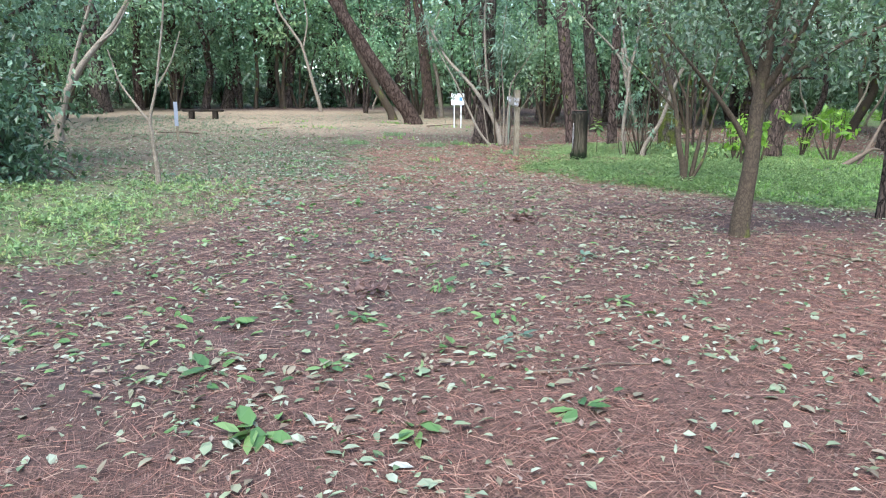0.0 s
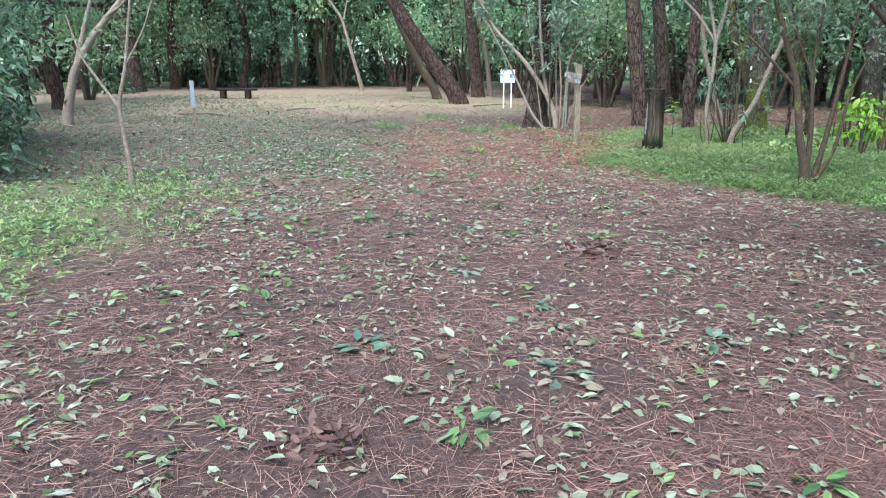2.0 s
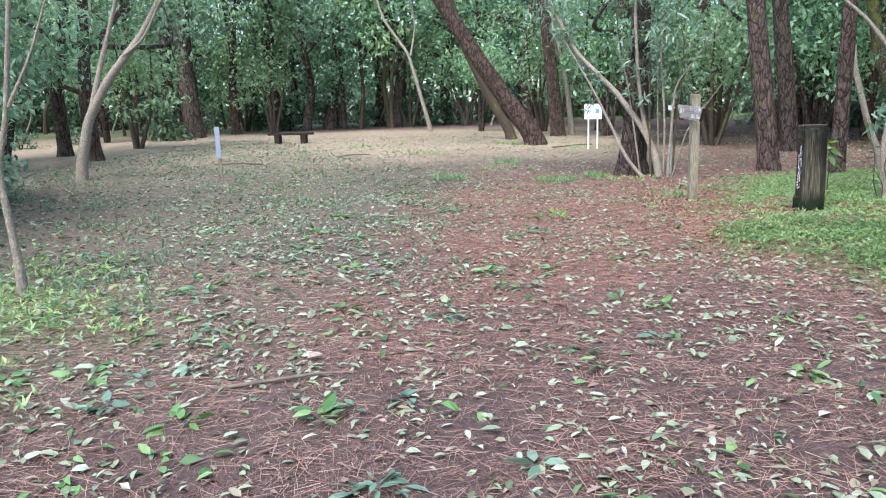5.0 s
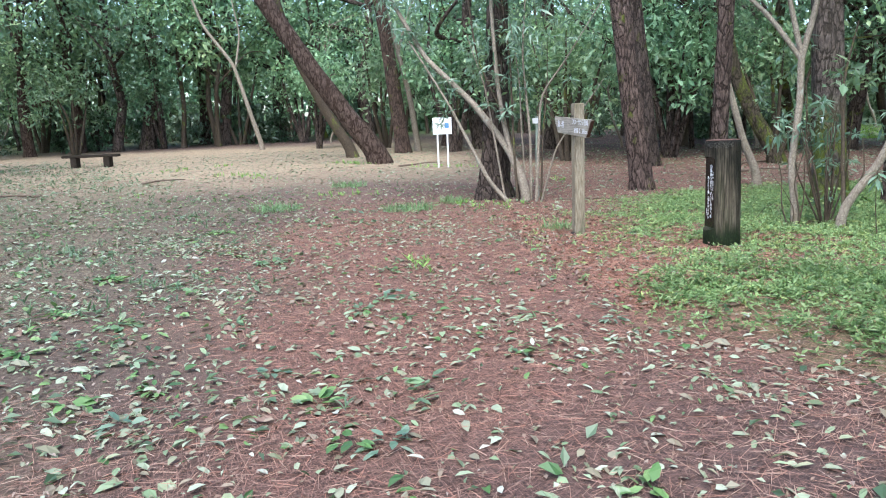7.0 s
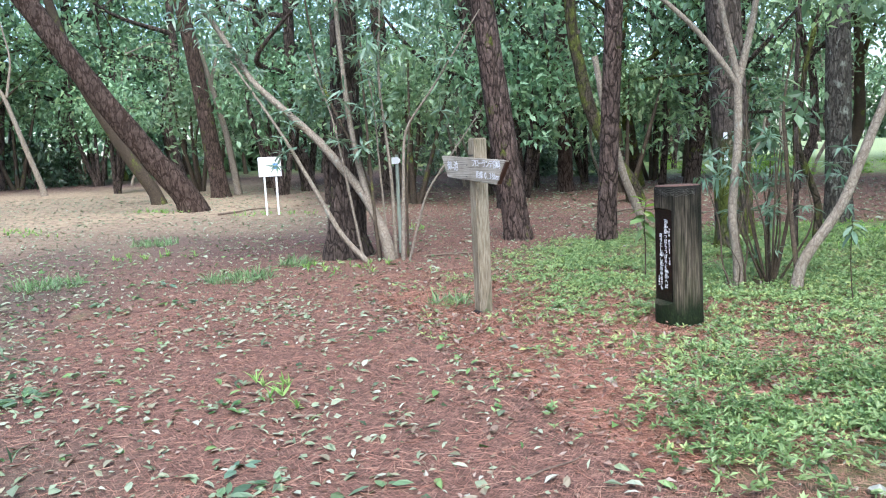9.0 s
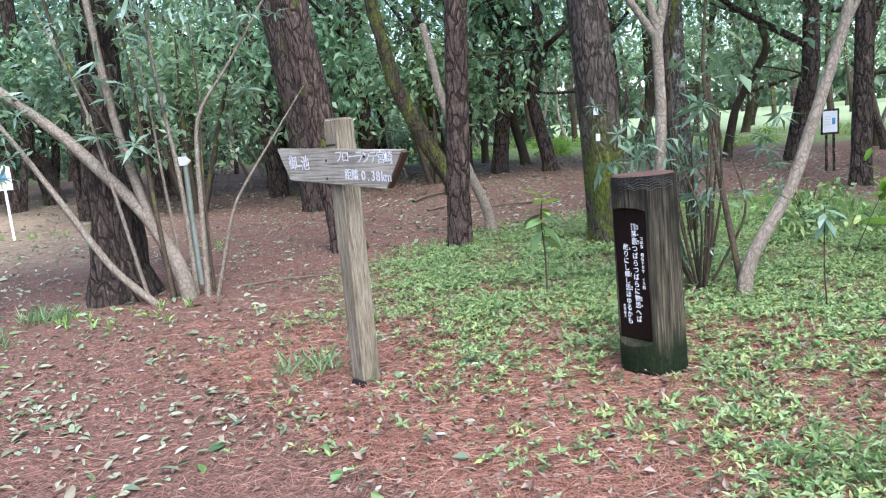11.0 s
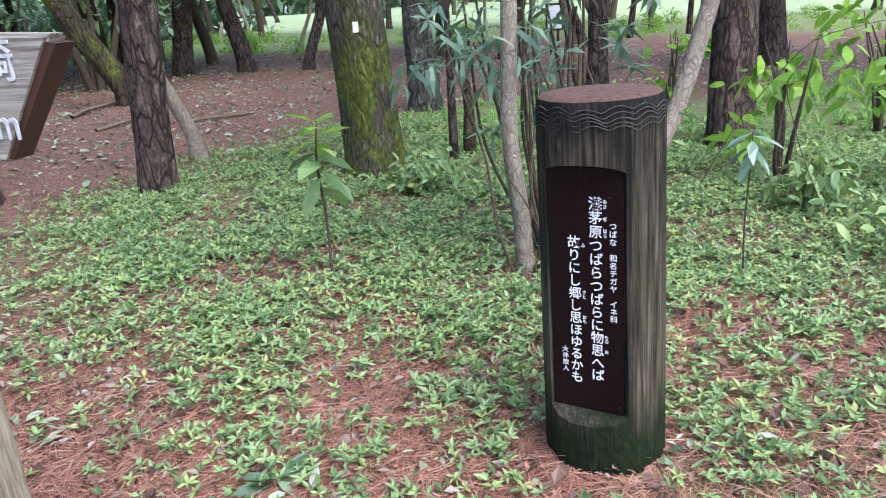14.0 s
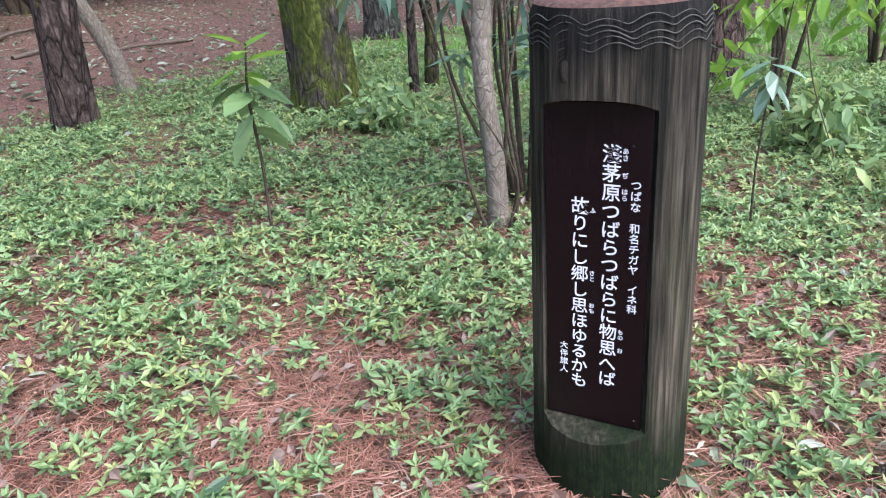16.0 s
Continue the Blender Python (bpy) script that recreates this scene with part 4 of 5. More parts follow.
# ---- the wood round the clearing ----
kinds = [woodland_tree(201, 11, 0.19, M_DARK, M_LEAF_DARK, bend=0.9, label="dark woodland tree with a bending trunk and dense crown"),
         woodland_tree(202, 12, 0.24, M_RED, M_LEAF_MID, bend=0.6, label="woodland tree with red-brown bark and leafy crown"),
         woodland_tree(203, 9.5, 0.14, M_BROWN, M_LEAF_MID, bend=1.3, low=2.0, label="crooked brown woodland tree with a spreading crown"),
         woodland_tree(204, 10.5, 0.17, M_MOSS, M_LEAF_DARK, bend=1.1, low=2.2, label="mossy woodland tree with dark evergreen leaves"),
         woodland_tree(205, 12.5, 0.3, M_DARK, M_LEAF_DARK, bend=0.5, low=3.2, label="thick dark woodland tree at the clearing's edge")]
shrubs = [shrub(301, 2.3, 2.6, M_LEAF_THICK, 480, 0.28, "dark evergreen undergrowth at the wood's edge", "undergrowth_shrub", 5, M_DARK, group="undergrowth of the wood", clump=0.3, low=0.05),
          shrub(302, 1.6, 2.2, M_LEAF_NEAR, 420, 0.26, "leafy green undergrowth below the trees", "undergrowth_shrub", 5, M_BROWN, group="undergrowth of the wood", clump=0.25, low=0.05)]
far_kinds = [woodland_tree(211, 11, 0.19, M_DARK, M_LEAF_DARK, leaves=1150, leaf=0.38, bend=0.9, limbs=4, label="dark tree deep in the far wood"),
             woodland_tree(212, 12, 0.22, M_RED, M_LEAF_MID, leaves=1150, leaf=0.38, bend=0.7, limbs=4, label="red-barked tree deep in the far wood"),
             woodland_tree(213, 10, 0.14, M_BROWN, M_LEAF_MID, leaves=1150, leaf=0.38, bend=1.3, limbs=4, label="crooked brown tree deep in the far wood")]
poles = [woodland_tree(221, 9, 0.08, M_DARK, M_LEAF_MID, leaves=500, leaf=0.24, bend=0.9, low=3.5, limbs=5, label="slim dark stem in the shade of the wood"),
         woodland_tree(222, 8, 0.06, M_PALE, M_LEAF_MID, leaves=400, leaf=0.24, bend=1.4, low=3.2, limbs=6, label="slim pale crooked stem in the wood"),
         woodland_tree(223, 10, 0.11, M_BROWN, M_LEAF_DARK, leaves=600, leaf=0.24, bend=0.7, low=3.6, limbs=4, label="slim brown stem at the wood's edge")]
open_kinds = [woodland_tree(206, 10.5, 0.15, M_DARK, M_LEAF_MID, leaves=2600, bend=1.0, low=3.3, label="slim dark tree with a high thin crown by the lawn"),
              woodland_tree(207, 11, 0.2, M_BROWN, M_LEAF_MID, leaves=2000, bend=1.3, low=3.2, label="crooked tree with a high thin crown by the lawn"),
              woodland_tree(208, 10, 0.13, M_MOSS, M_LEAF_MID, leaves=1800, bend=1.5, low=3.0, label="mossy leaning tree with a high thin crown")]
understory = [shrub(304, 5.2, 3.6, M_LEAF_DARK, 1500, 0.21, "dark evergreen understory tree with drooping leafy sprays", "understory_tree", 4, M_DARK, group="evergreen understory", clump=0.26, low=0.32),
              shrub(305, 4.2, 3.2, M_LEAF_MID, 1300, 0.19, "green understory tree with drooping leafy sprays", "understory_tree", 4, M_BROWN, group="evergreen understory", clump=0.24, low=0.3)]
greens = [shrub(303, 1.1, 1.8, M_LEAF_BRIGHT, 500, 0.14, "bright green undergrowth at the lawn's edge", "undergrowth_shrub", 5, M_BROWN, group="undergrowth of the wood", clump=0.2, low=0.05)]
placed = {}


def plant(kinds, k, x, y, turn, size):
    m = pose(x, y, float(rise(x, y)) - 0.03, 0, 0, turn) @ Matrix.Scale(size, 4)
    if kinds[k].name not in placed:
        placed[kinds[k].name] = True
        kinds[k].matrix_world = m
        return kinds[k]
    return copy_thing(kinds[k], m)


wood = np.random.default_rng(12)
# trunks that can be told apart, by kind
for k, x, y, turn, size in [(4, -15.3, 39.0, 10, 1.0), (4, -13.2, 37.5, 80, 1.15), (1, -12.2, 39.6, 200, 0.9), (1, -10.9, 41.2, 30, 1.0), (0, -9.3, 40.8, 140, 1.1), (4, -8.4, 42.0, 300, 0.95),
                            (0, -5.4, 43.0, 60, 1.0), (0, -3.2, 45.5, 20, 1.1), (1, -6.6, 44.5, 100, 1.0), (3, -1.2, 46.0, 220, 1.0), (0, 1.0, 43.5, 330, 1.0), (1, 4.3, 41.5, 130, 1.1), (0, 5.2, 38.5, 260, 1.0),
                            (0, 10.4, 34.8, 40, 1.0), (1, 11.5, 31.5, 310, 0.9), (3, 14.0, 31.5, 200, 0.9), (0, 14.9, 30.1, 20, 0.85), (2, 17.3, 31.5, 120, 1.0), (0, 15.8, 29.0, 250, 0.8), (3, 16.2, 27.6, 300, 0.85),
                            (1, 18.3, 28.1, 70, 0.9), (2, 19.6, 26.0, 170, 0.9), (0, 18.9, 23.8, 15, 0.9), (3, 22.0, 22.9, 95, 0.95), (0, 17.2, 18.0, 140, 0.9), (1, 13.0, 15.2, 250, 0.9), (3, 15.8, 14.2, 10, 1.0),
                            (0, -16.5, 33.0, 45, 1.0), (3, -15.5, 27.5, 160, 1.0), (0, -18.0, 22.5, 270, 1.05), (1, -13.8, 30.5, 330, 0.95), (0, 18.5, 9.0, 60, 0.9), (3, 16.5, 5.0, 200, 0.85)]:
    if x < 3 and y > 36:
        x, y, size = 0.55 + (x - 0.55) * 1.24, 9 + (y - 9) * 1.24, size * 1.2
    plant(open_kinds, k % 3, x, y, turn, size) if x > 15.5 and k % 2 else plant(kinds, k, x, y, turn, size)
count = 0
while count < 125:
    a = radians(wood.uniform(-150, 75))
    d = wood.uniform(0, 1) ** 0.6 * 26
    x, y = 1.5 - math.sin(a) * (34 + d), 14 + math.cos(a) * (34 + d)
    right = math.degrees(a) < -30 and math.degrees(a) > -115
    if right and wood.random() < 0.35:
        continue
    if y > 26 and y < 47 and x > -14 and x < 3:
        continue
    count += 1
    if right:
        plant(open_kinds, int(wood.integers(0, 3)), x, y, wood.uniform(0, 360), wood.uniform(0.8, 1.15))
    else:
        plant(far_kinds, int(wood.integers(0, 3)), x, y, wood.uniform(0, 360), wood.uniform(0.8, 1.15))
for i in range(95):
    a = radians(wood.uniform(-75, 58))
    d = wood.uniform(36, 52) if a > radians(-18) else wood.uniform(24, 42)
    x, y = 1 - math.sin(a) * d, 11 + math.cos(a) * d
    if -16 < x < 3 and y < 48:
        y = wood.uniform(49, 58)
    if x > 4 and y < 30 and x < 12:
        continue
    plant(poles, int(wood.integers(0, 3)), x, y, wood.uniform(0, 360), wood.uniform(0.8, 1.25))
# unseen trees added behind the start, only to close the ring
for i in range(16):
    a = radians(75 + 135 * i / 15 + wood.uniform(-4, 4))
    plant(far_kinds, int(wood.integers(0, 3)), 1 - math.sin(a) * wood.uniform(14, 20), 4 + math.cos(a) * wood.uniform(12, 18), wood.uniform(0, 360), 1.0)
for i in range(150):
    a = radians(wood.uniform(-100, 62))
    d = wood.uniform(32, 46) if a > radians(-25) else wood.uniform(25, 36)
    x, y = 1.5 - math.sin(a) * d, 13 + math.cos(a) * d
    if -16 < x < 4.5 and y < 50:
        y = 50 + wood.uniform(0, 5)
    if a > radians(-20) and i % 2:
        continue
    if a < radians(-33):
        plant(greens, 0, x, y, wood.uniform(0, 360), wood.uniform(0.5, 1.1))
    else:
        plant(shrubs, int(wood.integers(0, 2)), x, y, wood.uniform(0, 360), wood.uniform(0.55, 1.25))

for i in range(26):
    a = radians(-28 - 90 * i / 25 + wood.uniform(-1.5, 1.5))
    d = wood.uniform(72, 95)
    plant(far_kinds, int(wood.integers(0, 3)), 2 - math.sin(a) * d, 17 + math.cos(a) * d, wood.uniform(0, 360), wood.uniform(1.1, 1.6))
for i in range(70):
    a = radians(wood.uniform(-42, 50))
    d = wood.uniform(55, 66) if a > radians(-20) else wood.uniform(40, 54)
    plant(shrubs, int(wood.integers(0, 2)), 1 - math.sin(a) * d, 11 + math.cos(a) * d, wood.uniform(0, 360), wood.uniform(1.4, 2.3))
for i, (x, y, size) in enumerate([(4.6, 32.5, 1.0), (6.6, 31.0, 1.1), (9.4, 30.2, 1.1), (7.6, 34.5, 1.2), (10.6, 33.0, 1.2), (12.4, 29.8, 1.0), (4.0, 37.0, 1.2), (1.6, 41.5, 1.2), (-1.4, 43.5, 1.1), (-15.5, 36.5, 1.2), (-17.5, 31.0, 1.2), (-12.8, 46.0, 1.1),
                                  (-9.6, 49.5, 1.2), (-6.0, 51.0, 1.3), (-2.5, 50.0, 1.2), (2.6, 47.5, 1.3), (6.0, 43.5, 1.3), (9.0, 40.0, 1.3), (12.5, 36.5, 1.2), (-16.0, 50.5, 1.3), (-20.0, 42.0, 1.3), (-14.5, 25.0, 1.0), (13.6, 33.8, 1.0), (15.6, 33.0, 0.9)]):
    plant(understory, i % 2, x, y, 137 * i % 360, size)


def far_wood(name, count, a0, a1, r0, r1, top, size, mat, label, seed):
    """The wood beyond, a deep uneven belt of foliage."""
    rng = np.random.default_rng(seed)
    a = np.radians(rng.uniform(a0, a1, count // 12))
    d = rng.uniform(r0, r1, len(a))
    crest = top * (0.75 + 0.25 * wave(a * 40, a * 0, 1.0, 5))
    c = np.stack([1.5 - np.sin(a) * d, 14 + np.cos(a) * d, crest * rng.random(len(a)) ** 0.9], 1)
    at = np.repeat(c, 12, 0) + rng.standard_normal((len(a) * 12, 3)) * np.array([1.0, 1.0, 0.7])
    n = len(at)
    at[:, 2] = np.maximum(at[:, 2], 0.2)
    return tagged(new(name, leaves_mesh(name, at, rng.random(n) * 6.283, 0.5 + rng.standard_normal(n) * 0.5, rng.standard_normal(n) * 0.6, size * (0.6 + 0.8 * rng.random(n)), mat)), label, "woodland", kind="stuff")


far_wood("distant_wood", 26000, -34, 80, 60, 72, 17, 1.0, M_LEAF_DARK, "dense dark foliage of the far wood", 601)
far_wood("distant_wood", 17000, -125, -30, 96, 110, 15, 1.5, M_LEAF_MID, "pale green trees beyond the lawn", 602)
spare = [(-22, 36), (-24, 30), (-20, 44), (-26, 40), (-28, 34), (-23, 48), (24, 40), (-30, 44), (-19, 52), (12, 46), (-27, 50)]
for group in (kinds, far_kinds, poles, open_kinds, shrubs, understory, greens):
    for k in range(len(group)):
        if group[k].name not in placed:
            plant(group, k, *spare.pop(), 30 * k, 1.0)

# ---- the log post with the verse ----
def log_post():
    R, H, FLAT, HALF, Z0, Z1 = 0.196, 1.22, 0.141, 0.119, 0.225, 1.005
    ob = thing("log_post", 4.615, 17.675, -0.02, "dark weathered log post with a recessed plate of white verse", "log post", turn=176.5)
    ob.matrix_world = pose(4.615, 17.675, -0.02, 1.2, 0, 176.5)
    edge = math.atan2(HALF, FLAT)
    angles = [-edge + 2 * edge * i / 24 for i in range(25)] + [edge + 0.004 + (2 * math.pi - 2 * edge - 0.008) * i / 59 for i in range(60)]
    seg = len(angles)
    zs = [(-0.06, 0), (0.0, 0), (0.1, 0), (0.18, 0), (Z0 - 0.005, 0), (Z0, 1)] + [(Z0 + (Z1 - Z0) * i / 6, 1) for i in range(1, 6)] + [(Z1, 1), (Z1 + 0.004, 0), (1.07, 0), (1.13, 0), (1.18, 0), (H - 0.008, 0)]
    verts, faces = [], []
    rng = np.random.default_rng(5)
    lump = np.convolve(np.tile(rng.standard_normal(seg), 3), np.hanning(9) / 4, "same")[seg:2 * seg] * 0.006
    for z, cut in zs:
        for j, a in enumerate(angles):
            r = R + 0.008 + lump[j] - 0.010 * (z / H)
            up = 0.0
            if z > H - 0.02:
                r -= 0.008
            if j < 25:
                bow = 1 - (FLAT * math.tan(a) / HALF) ** 2
                up = 0.026 * bow if Z1 - 0.001 < z < Z1 + 0.01 else -0.03 * bow if abs(z - Z0 + 0.005) < 0.001 else 0.0
                if cut:
                    r = FLAT / math.cos(a)
            verts.append((r * math.cos(a), r * math.sin(a), z + up))
    n = len(zs)
    for i in range(n - 1):
        for j in range(seg):
            k = (j + 1) % seg
            faces.append((i * seg + j, i * seg + k, (i + 1) * seg + k, (i + 1) * seg + j))
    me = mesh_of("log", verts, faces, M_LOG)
    me.set_sharp_from_angle(angle=radians(32))
    part("log", me, ob)
    top = [(v[0] * f, v[1] * f, H - 0.008 + g) for f, g in ((1.0, 0), (0.96, 0.007), (0.6, 0.011), (0.0, 0.012)) for v in verts[-seg:]]
    tf = [(i * seg + j, i * seg + (j + 1) % seg, (i + 1) * seg + (j + 1) % seg, (i + 1) * seg + j) for i in range(3) for j in range(seg)]
    part("top_face", mesh_of("top_face", top, tf, M_TOP, True), ob, "sawn top strewn with rusty needles")
    bm = box_bm(0.006, 2 * HALF - 0.004, Z1 - Z0 + 0.02, (FLAT + 0.004, 0.0, (Z0 + Z1) / 2 + 0.008), 0.0015, 1)
    plate = part("plate", bm_mesh("plate", bm, M_PLATE), ob, "dark brown varnished plate")
    for y, z in ((0.075, Z1 - 0.075), (0.1, Z0 + 0.02)):
        bm = bmesh.new()
        bmesh.ops.create_cone(bm, cap_ends=True, segments=12, radius1=0.007, radius2=0.005, depth=0.004)
        bmesh.ops.rotate(bm, cent=(0, 0, 0), matrix=Matrix.Rotation(radians(90), 3, "Y"), verts=bm.verts)
        bmesh.ops.translate(bm, vec=(FLAT + 0.009, y, z), verts=bm.verts)
        part("screw", bm_mesh("screw", bm, M_PLATE), plate)

    def column(text, y, z, pitch, size, name="lettering", up=0.0):
        """One column of upright characters, top to bottom."""
        x = FLAT + 0.0075
        for i, ch in enumerate(text):
            if ch == "　":
                continue
            cu = bpy.data.curves.new(name, "FONT")
            cu.body, cu.size, cu.align_x, cu.align_y, cu.extrude, cu.offset = ch, size, "CENTER", "CENTER", 0.0006, size * 0.008
            cu.materials.append(M_LETTER)
            tmp = bpy.data.objects.new(name, cu)
            scene.collection.objects.link(tmp)
            bpy.context.view_layer.update()
            me = bpy.data.meshes.new_from_object(tmp)
            bpy.data.objects.remove(tmp)
            t = part("character", me, plate)
            t.matrix_local = Matrix.Translation((x, y, z - i * pitch)) @ Matrix(((0, 0, 1, 0), (1, 0, 0, 0), (0, 1, 0, 0), (0, 0, 0, 1)))

    top_z = Z1 - 0.094
    column("淺茅原つばらつばらに物思へば", 0.033, top_z, 0.0431, 0.043)
    column("故りにし郷し思ほゆるかも", -0.036, top_z - 0.123, 0.0415, 0.042)
    column("つばな　和名チガヤ　イネ科", 0.086, top_z - 0.064, 0.0247, 0.024)
    column("大伴旅人", -0.074, Z0 + 0.2, 0.0225, 0.021)
    column("あさ", 0.062, top_z + 0.009, 0.0145, 0.014)
    column("ぢ", 0.062, top_z - 0.044, 0.0145, 0.014)
    column("はら", 0.062, top_z - 0.080, 0.0145, 0.014)
    column("もの", 0.062, top_z - 0.424, 0.0145, 0.014)
    column("お", 0.062, top_z - 0.474, 0.0145, 0.014)
    column("ふ", -0.007, top_z - 0.130, 0.0145, 0.014)
    column("さと", -0.007, top_z - 0.283, 0.0145, 0.014)
    column("おも", -0.007, top_z - 0.366, 0.0145, 0.014)
    # wavy carving round the head of the log
    for row, z in enumerate((1.128, 1.141, 1.154, 1.167, 1.181)):
        pts = []
        for i in range(121):
            a = -1.75 + 3.5 * i / 120
            pts.append(((R - 0.0015) * math.cos(a), (R - 0.0015) * math.sin(a), z + 0.016 * abs(math.sin(a * 7 + row * 0.15)) + 0.004 * math.sin(a * 5 + row)))
        v, f = tube(pts, [0.0012] * len(pts), 5, 0.3, 9 + row, 1)
        part("carved_groove", mesh_of("carved_groove", v, f, M_CARVE), ob)
    bm = bmesh.new()
    bmesh.ops.create_uvsphere(bm, u_segments=16, v_segments=8, radius=0.02)
    bmesh.ops.scale(bm, vec=(0.3, 0.8, 1.2), verts=bm.verts)
    bmesh.ops.translate(bm, vec=(R - 0.010, -0.055, 1.09), verts=bm.verts)
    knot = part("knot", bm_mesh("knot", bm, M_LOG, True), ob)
    for r in (0.026, 0.034):
        a = np.linspace(0, 2 * math.pi, 25)
        v, f = tube(np.stack([np.sqrt(R * R - (r * 0.75 * np.cos(a) - 0.055) ** 2) - 0.002, r * 0.75 * np.cos(a) - 0.055, 1.09 + r * 1.15 * np.sin(a)], 1), [0.0022] * 25, 5, 0.2, 3, 1)
        part("growth_ring", mesh_of("growth_ring", v, f, M_LOG), knot)
    return ob


M_TOP = plain("needle_strewn_wood", (0.075, 0.038, 0.028), 0.9, 0.8, 60, 0.006)
log_post()


# ---- the signpost ----
def signpost():
    ob = thing("signpost", 3.29, 18.93, 0.0, "silvered square wooden signpost with a trapezoid arm board", "signpost", turn=4.0)
    bm = box_bm(0.135, 0.15, 1.74, (0, 0, 0.82), 0.012, 3)
    for v in bm.verts:
        v.co.x += 0.004 * math.sin(v.co.z * 3.1 + v.co.y * 20)
    part("post", bm_mesh("post", bm, M_SIGN), ob)
    # arm board: a trapezoid, thick, with slanting ends, along y
    t0, t1 = -0.108, -0.066
    top, low = [(0.60, 1.535), (-0.72, 1.475)], [(-0.55, 1.262), (0.47, 1.322)]
    bm = bmesh.new()
    out = [(y, z) for y, z in top + low]
    a = [bm.verts.new((t0, y, z)) for y, z in out]
    b = [bm.verts.new((t1, y, z)) for y, z in out]
    bm.faces.new(a), bm.faces.new(b[::-1])
    for i in range(4):
        bm.faces.new((a[i], b[i], b[(i + 1) % 4], a[(i + 1) % 4]))
    bmesh.ops.recalc_face_normals(bm, faces=bm.faces)
    bmesh.ops.bevel(bm, geom=bm.edges[:], offset=0.006, segments=2, affect="EDGES")
    arm = part("arm_board", bm_mesh("arm_board", bm, M_BOARD_Y), ob, "grooved grey board with worn white writing")
    # stained end grain
    bm = bmesh.new()
    q = [(-0.722, 1.46), (-0.556, 1.268)]
    vs = [bm.verts.new((x, y - 0.004, z)) for (y, z), xs in zip(q, ((t0 + 0.005, t1 + 0.002), (t1 + 0.002, t0 + 0.005))) for x in xs]
    bm.faces.new(vs)
    r = bmesh.ops.extrude_face_region(bm, geom=bm.faces[:])
    bmesh.ops.translate(bm, vec=(0, 0.03, 0.004), verts=[v for v in r["geom"] if isinstance(v, bmesh.types.BMVert)])
    bmesh.ops.recalc_face_normals(bm, faces=bm.faces)
    part("end_face", bm_mesh("end_face", bm, M_END), arm, "brown stained end grain")
    for y, z in ((0.02, 1.44), (-0.2, 1.45), (-0.37, 1.45), (0.03, 1.33)):
        bm = bmesh.new()
        bmesh.ops.create_cone(bm, cap_ends=True, segments=10, radius1=0.008, radius2=0.008, depth=0.006)
        bmesh.ops.rotate(bm, cent=(0, 0, 0), matrix=Matrix.Rotation(radians(90), 3, "Y"), verts=bm.verts)
        bmesh.ops.translate(bm, vec=(t0 - 0.001, y, z), verts=bm.verts)
        part("bolt", bm_mesh("bolt", bm, M_BLACK), arm)

    def line(text, y, z, size, pitch):
        for i, ch in enumerate(text):
            if ch == " ":
                continue
            cu = bpy.data.curves.new("letter", "FONT")
            cu.body, cu.size, cu.align_x, cu.align_y, cu.extrude, cu.offset = ch, size, "CENTER", "CENTER", 0.001, size * 0.008
            cu.materials.append(M_WORN)
            tmp = bpy.data.objects.new("letter", cu)
            scene.collection.objects.link(tmp)
            bpy.context.view_layer.update()
            me = bpy.data.meshes.new_from_object(tmp)
            bpy.data.objects.remove(tmp)
            t = part("character", me, arm)
            t.matrix_local = Matrix.Translation((t0 - 0.0012, y - i * pitch, z - i * pitch * 0.045)) @ Matrix(((0, 0, -1, 0), (-1, 0, 0, 0), (0, 1, 0, 0), (0, 0, 0, 1)))

    line("フローランテ宮崎", -0.115, 1.455, 0.078, 0.068)
    line("距離", -0.195, 1.347, 0.072, 0.068)
    line("0.38km", -0.345, 1.34, 0.08, 0.046)
    line("池", 0.265, 1.425, 0.10, 0.1)
    line("御", 0.41, 1.43, 0.10, 0.1)
    part("worn_stroke", bm_mesh("worn_stroke", box_bm(0.002, 0.06, 0.012, (t0 - 0.001, 0.335, 1.415), 0), M_WORN), arm)
    part("foot_plate", bm_mesh("foot_plate", box_bm(0.05, 0.12, 0.05, (-0.075, -0.02, 0.01), 0.008), M_BLACK), ob, "dark metal foot plate")
    # split at the neck
    part("saw_cut", bm_mesh("saw_cut", box_bm(0.02, 0.1, 0.012, (-0.062, 0.01, 1.53), 0.002), M_BLACK), ob)
    return ob


signpost()


# ---- bench, notice boards and stakes ----
def bench():
    ob = thing("bench", -9.1, 37.3, float(rise(-9.1, 37.3)), "low dark wooden bench with two stout legs", "bench", turn=-4.0)
    part("seat", bm_mesh("seat", box_bm(1.95, 0.4, 0.09, (0, 0, 0.40), 0.02), M_BENCH), ob)
    for x in (-0.58, 0.58):
        part("leg", bm_mesh("leg", box_bm(0.22, 0.34, 0.40, (x, 0, 0.16), 0.015), M_BENCH), ob)
    return ob


bench()


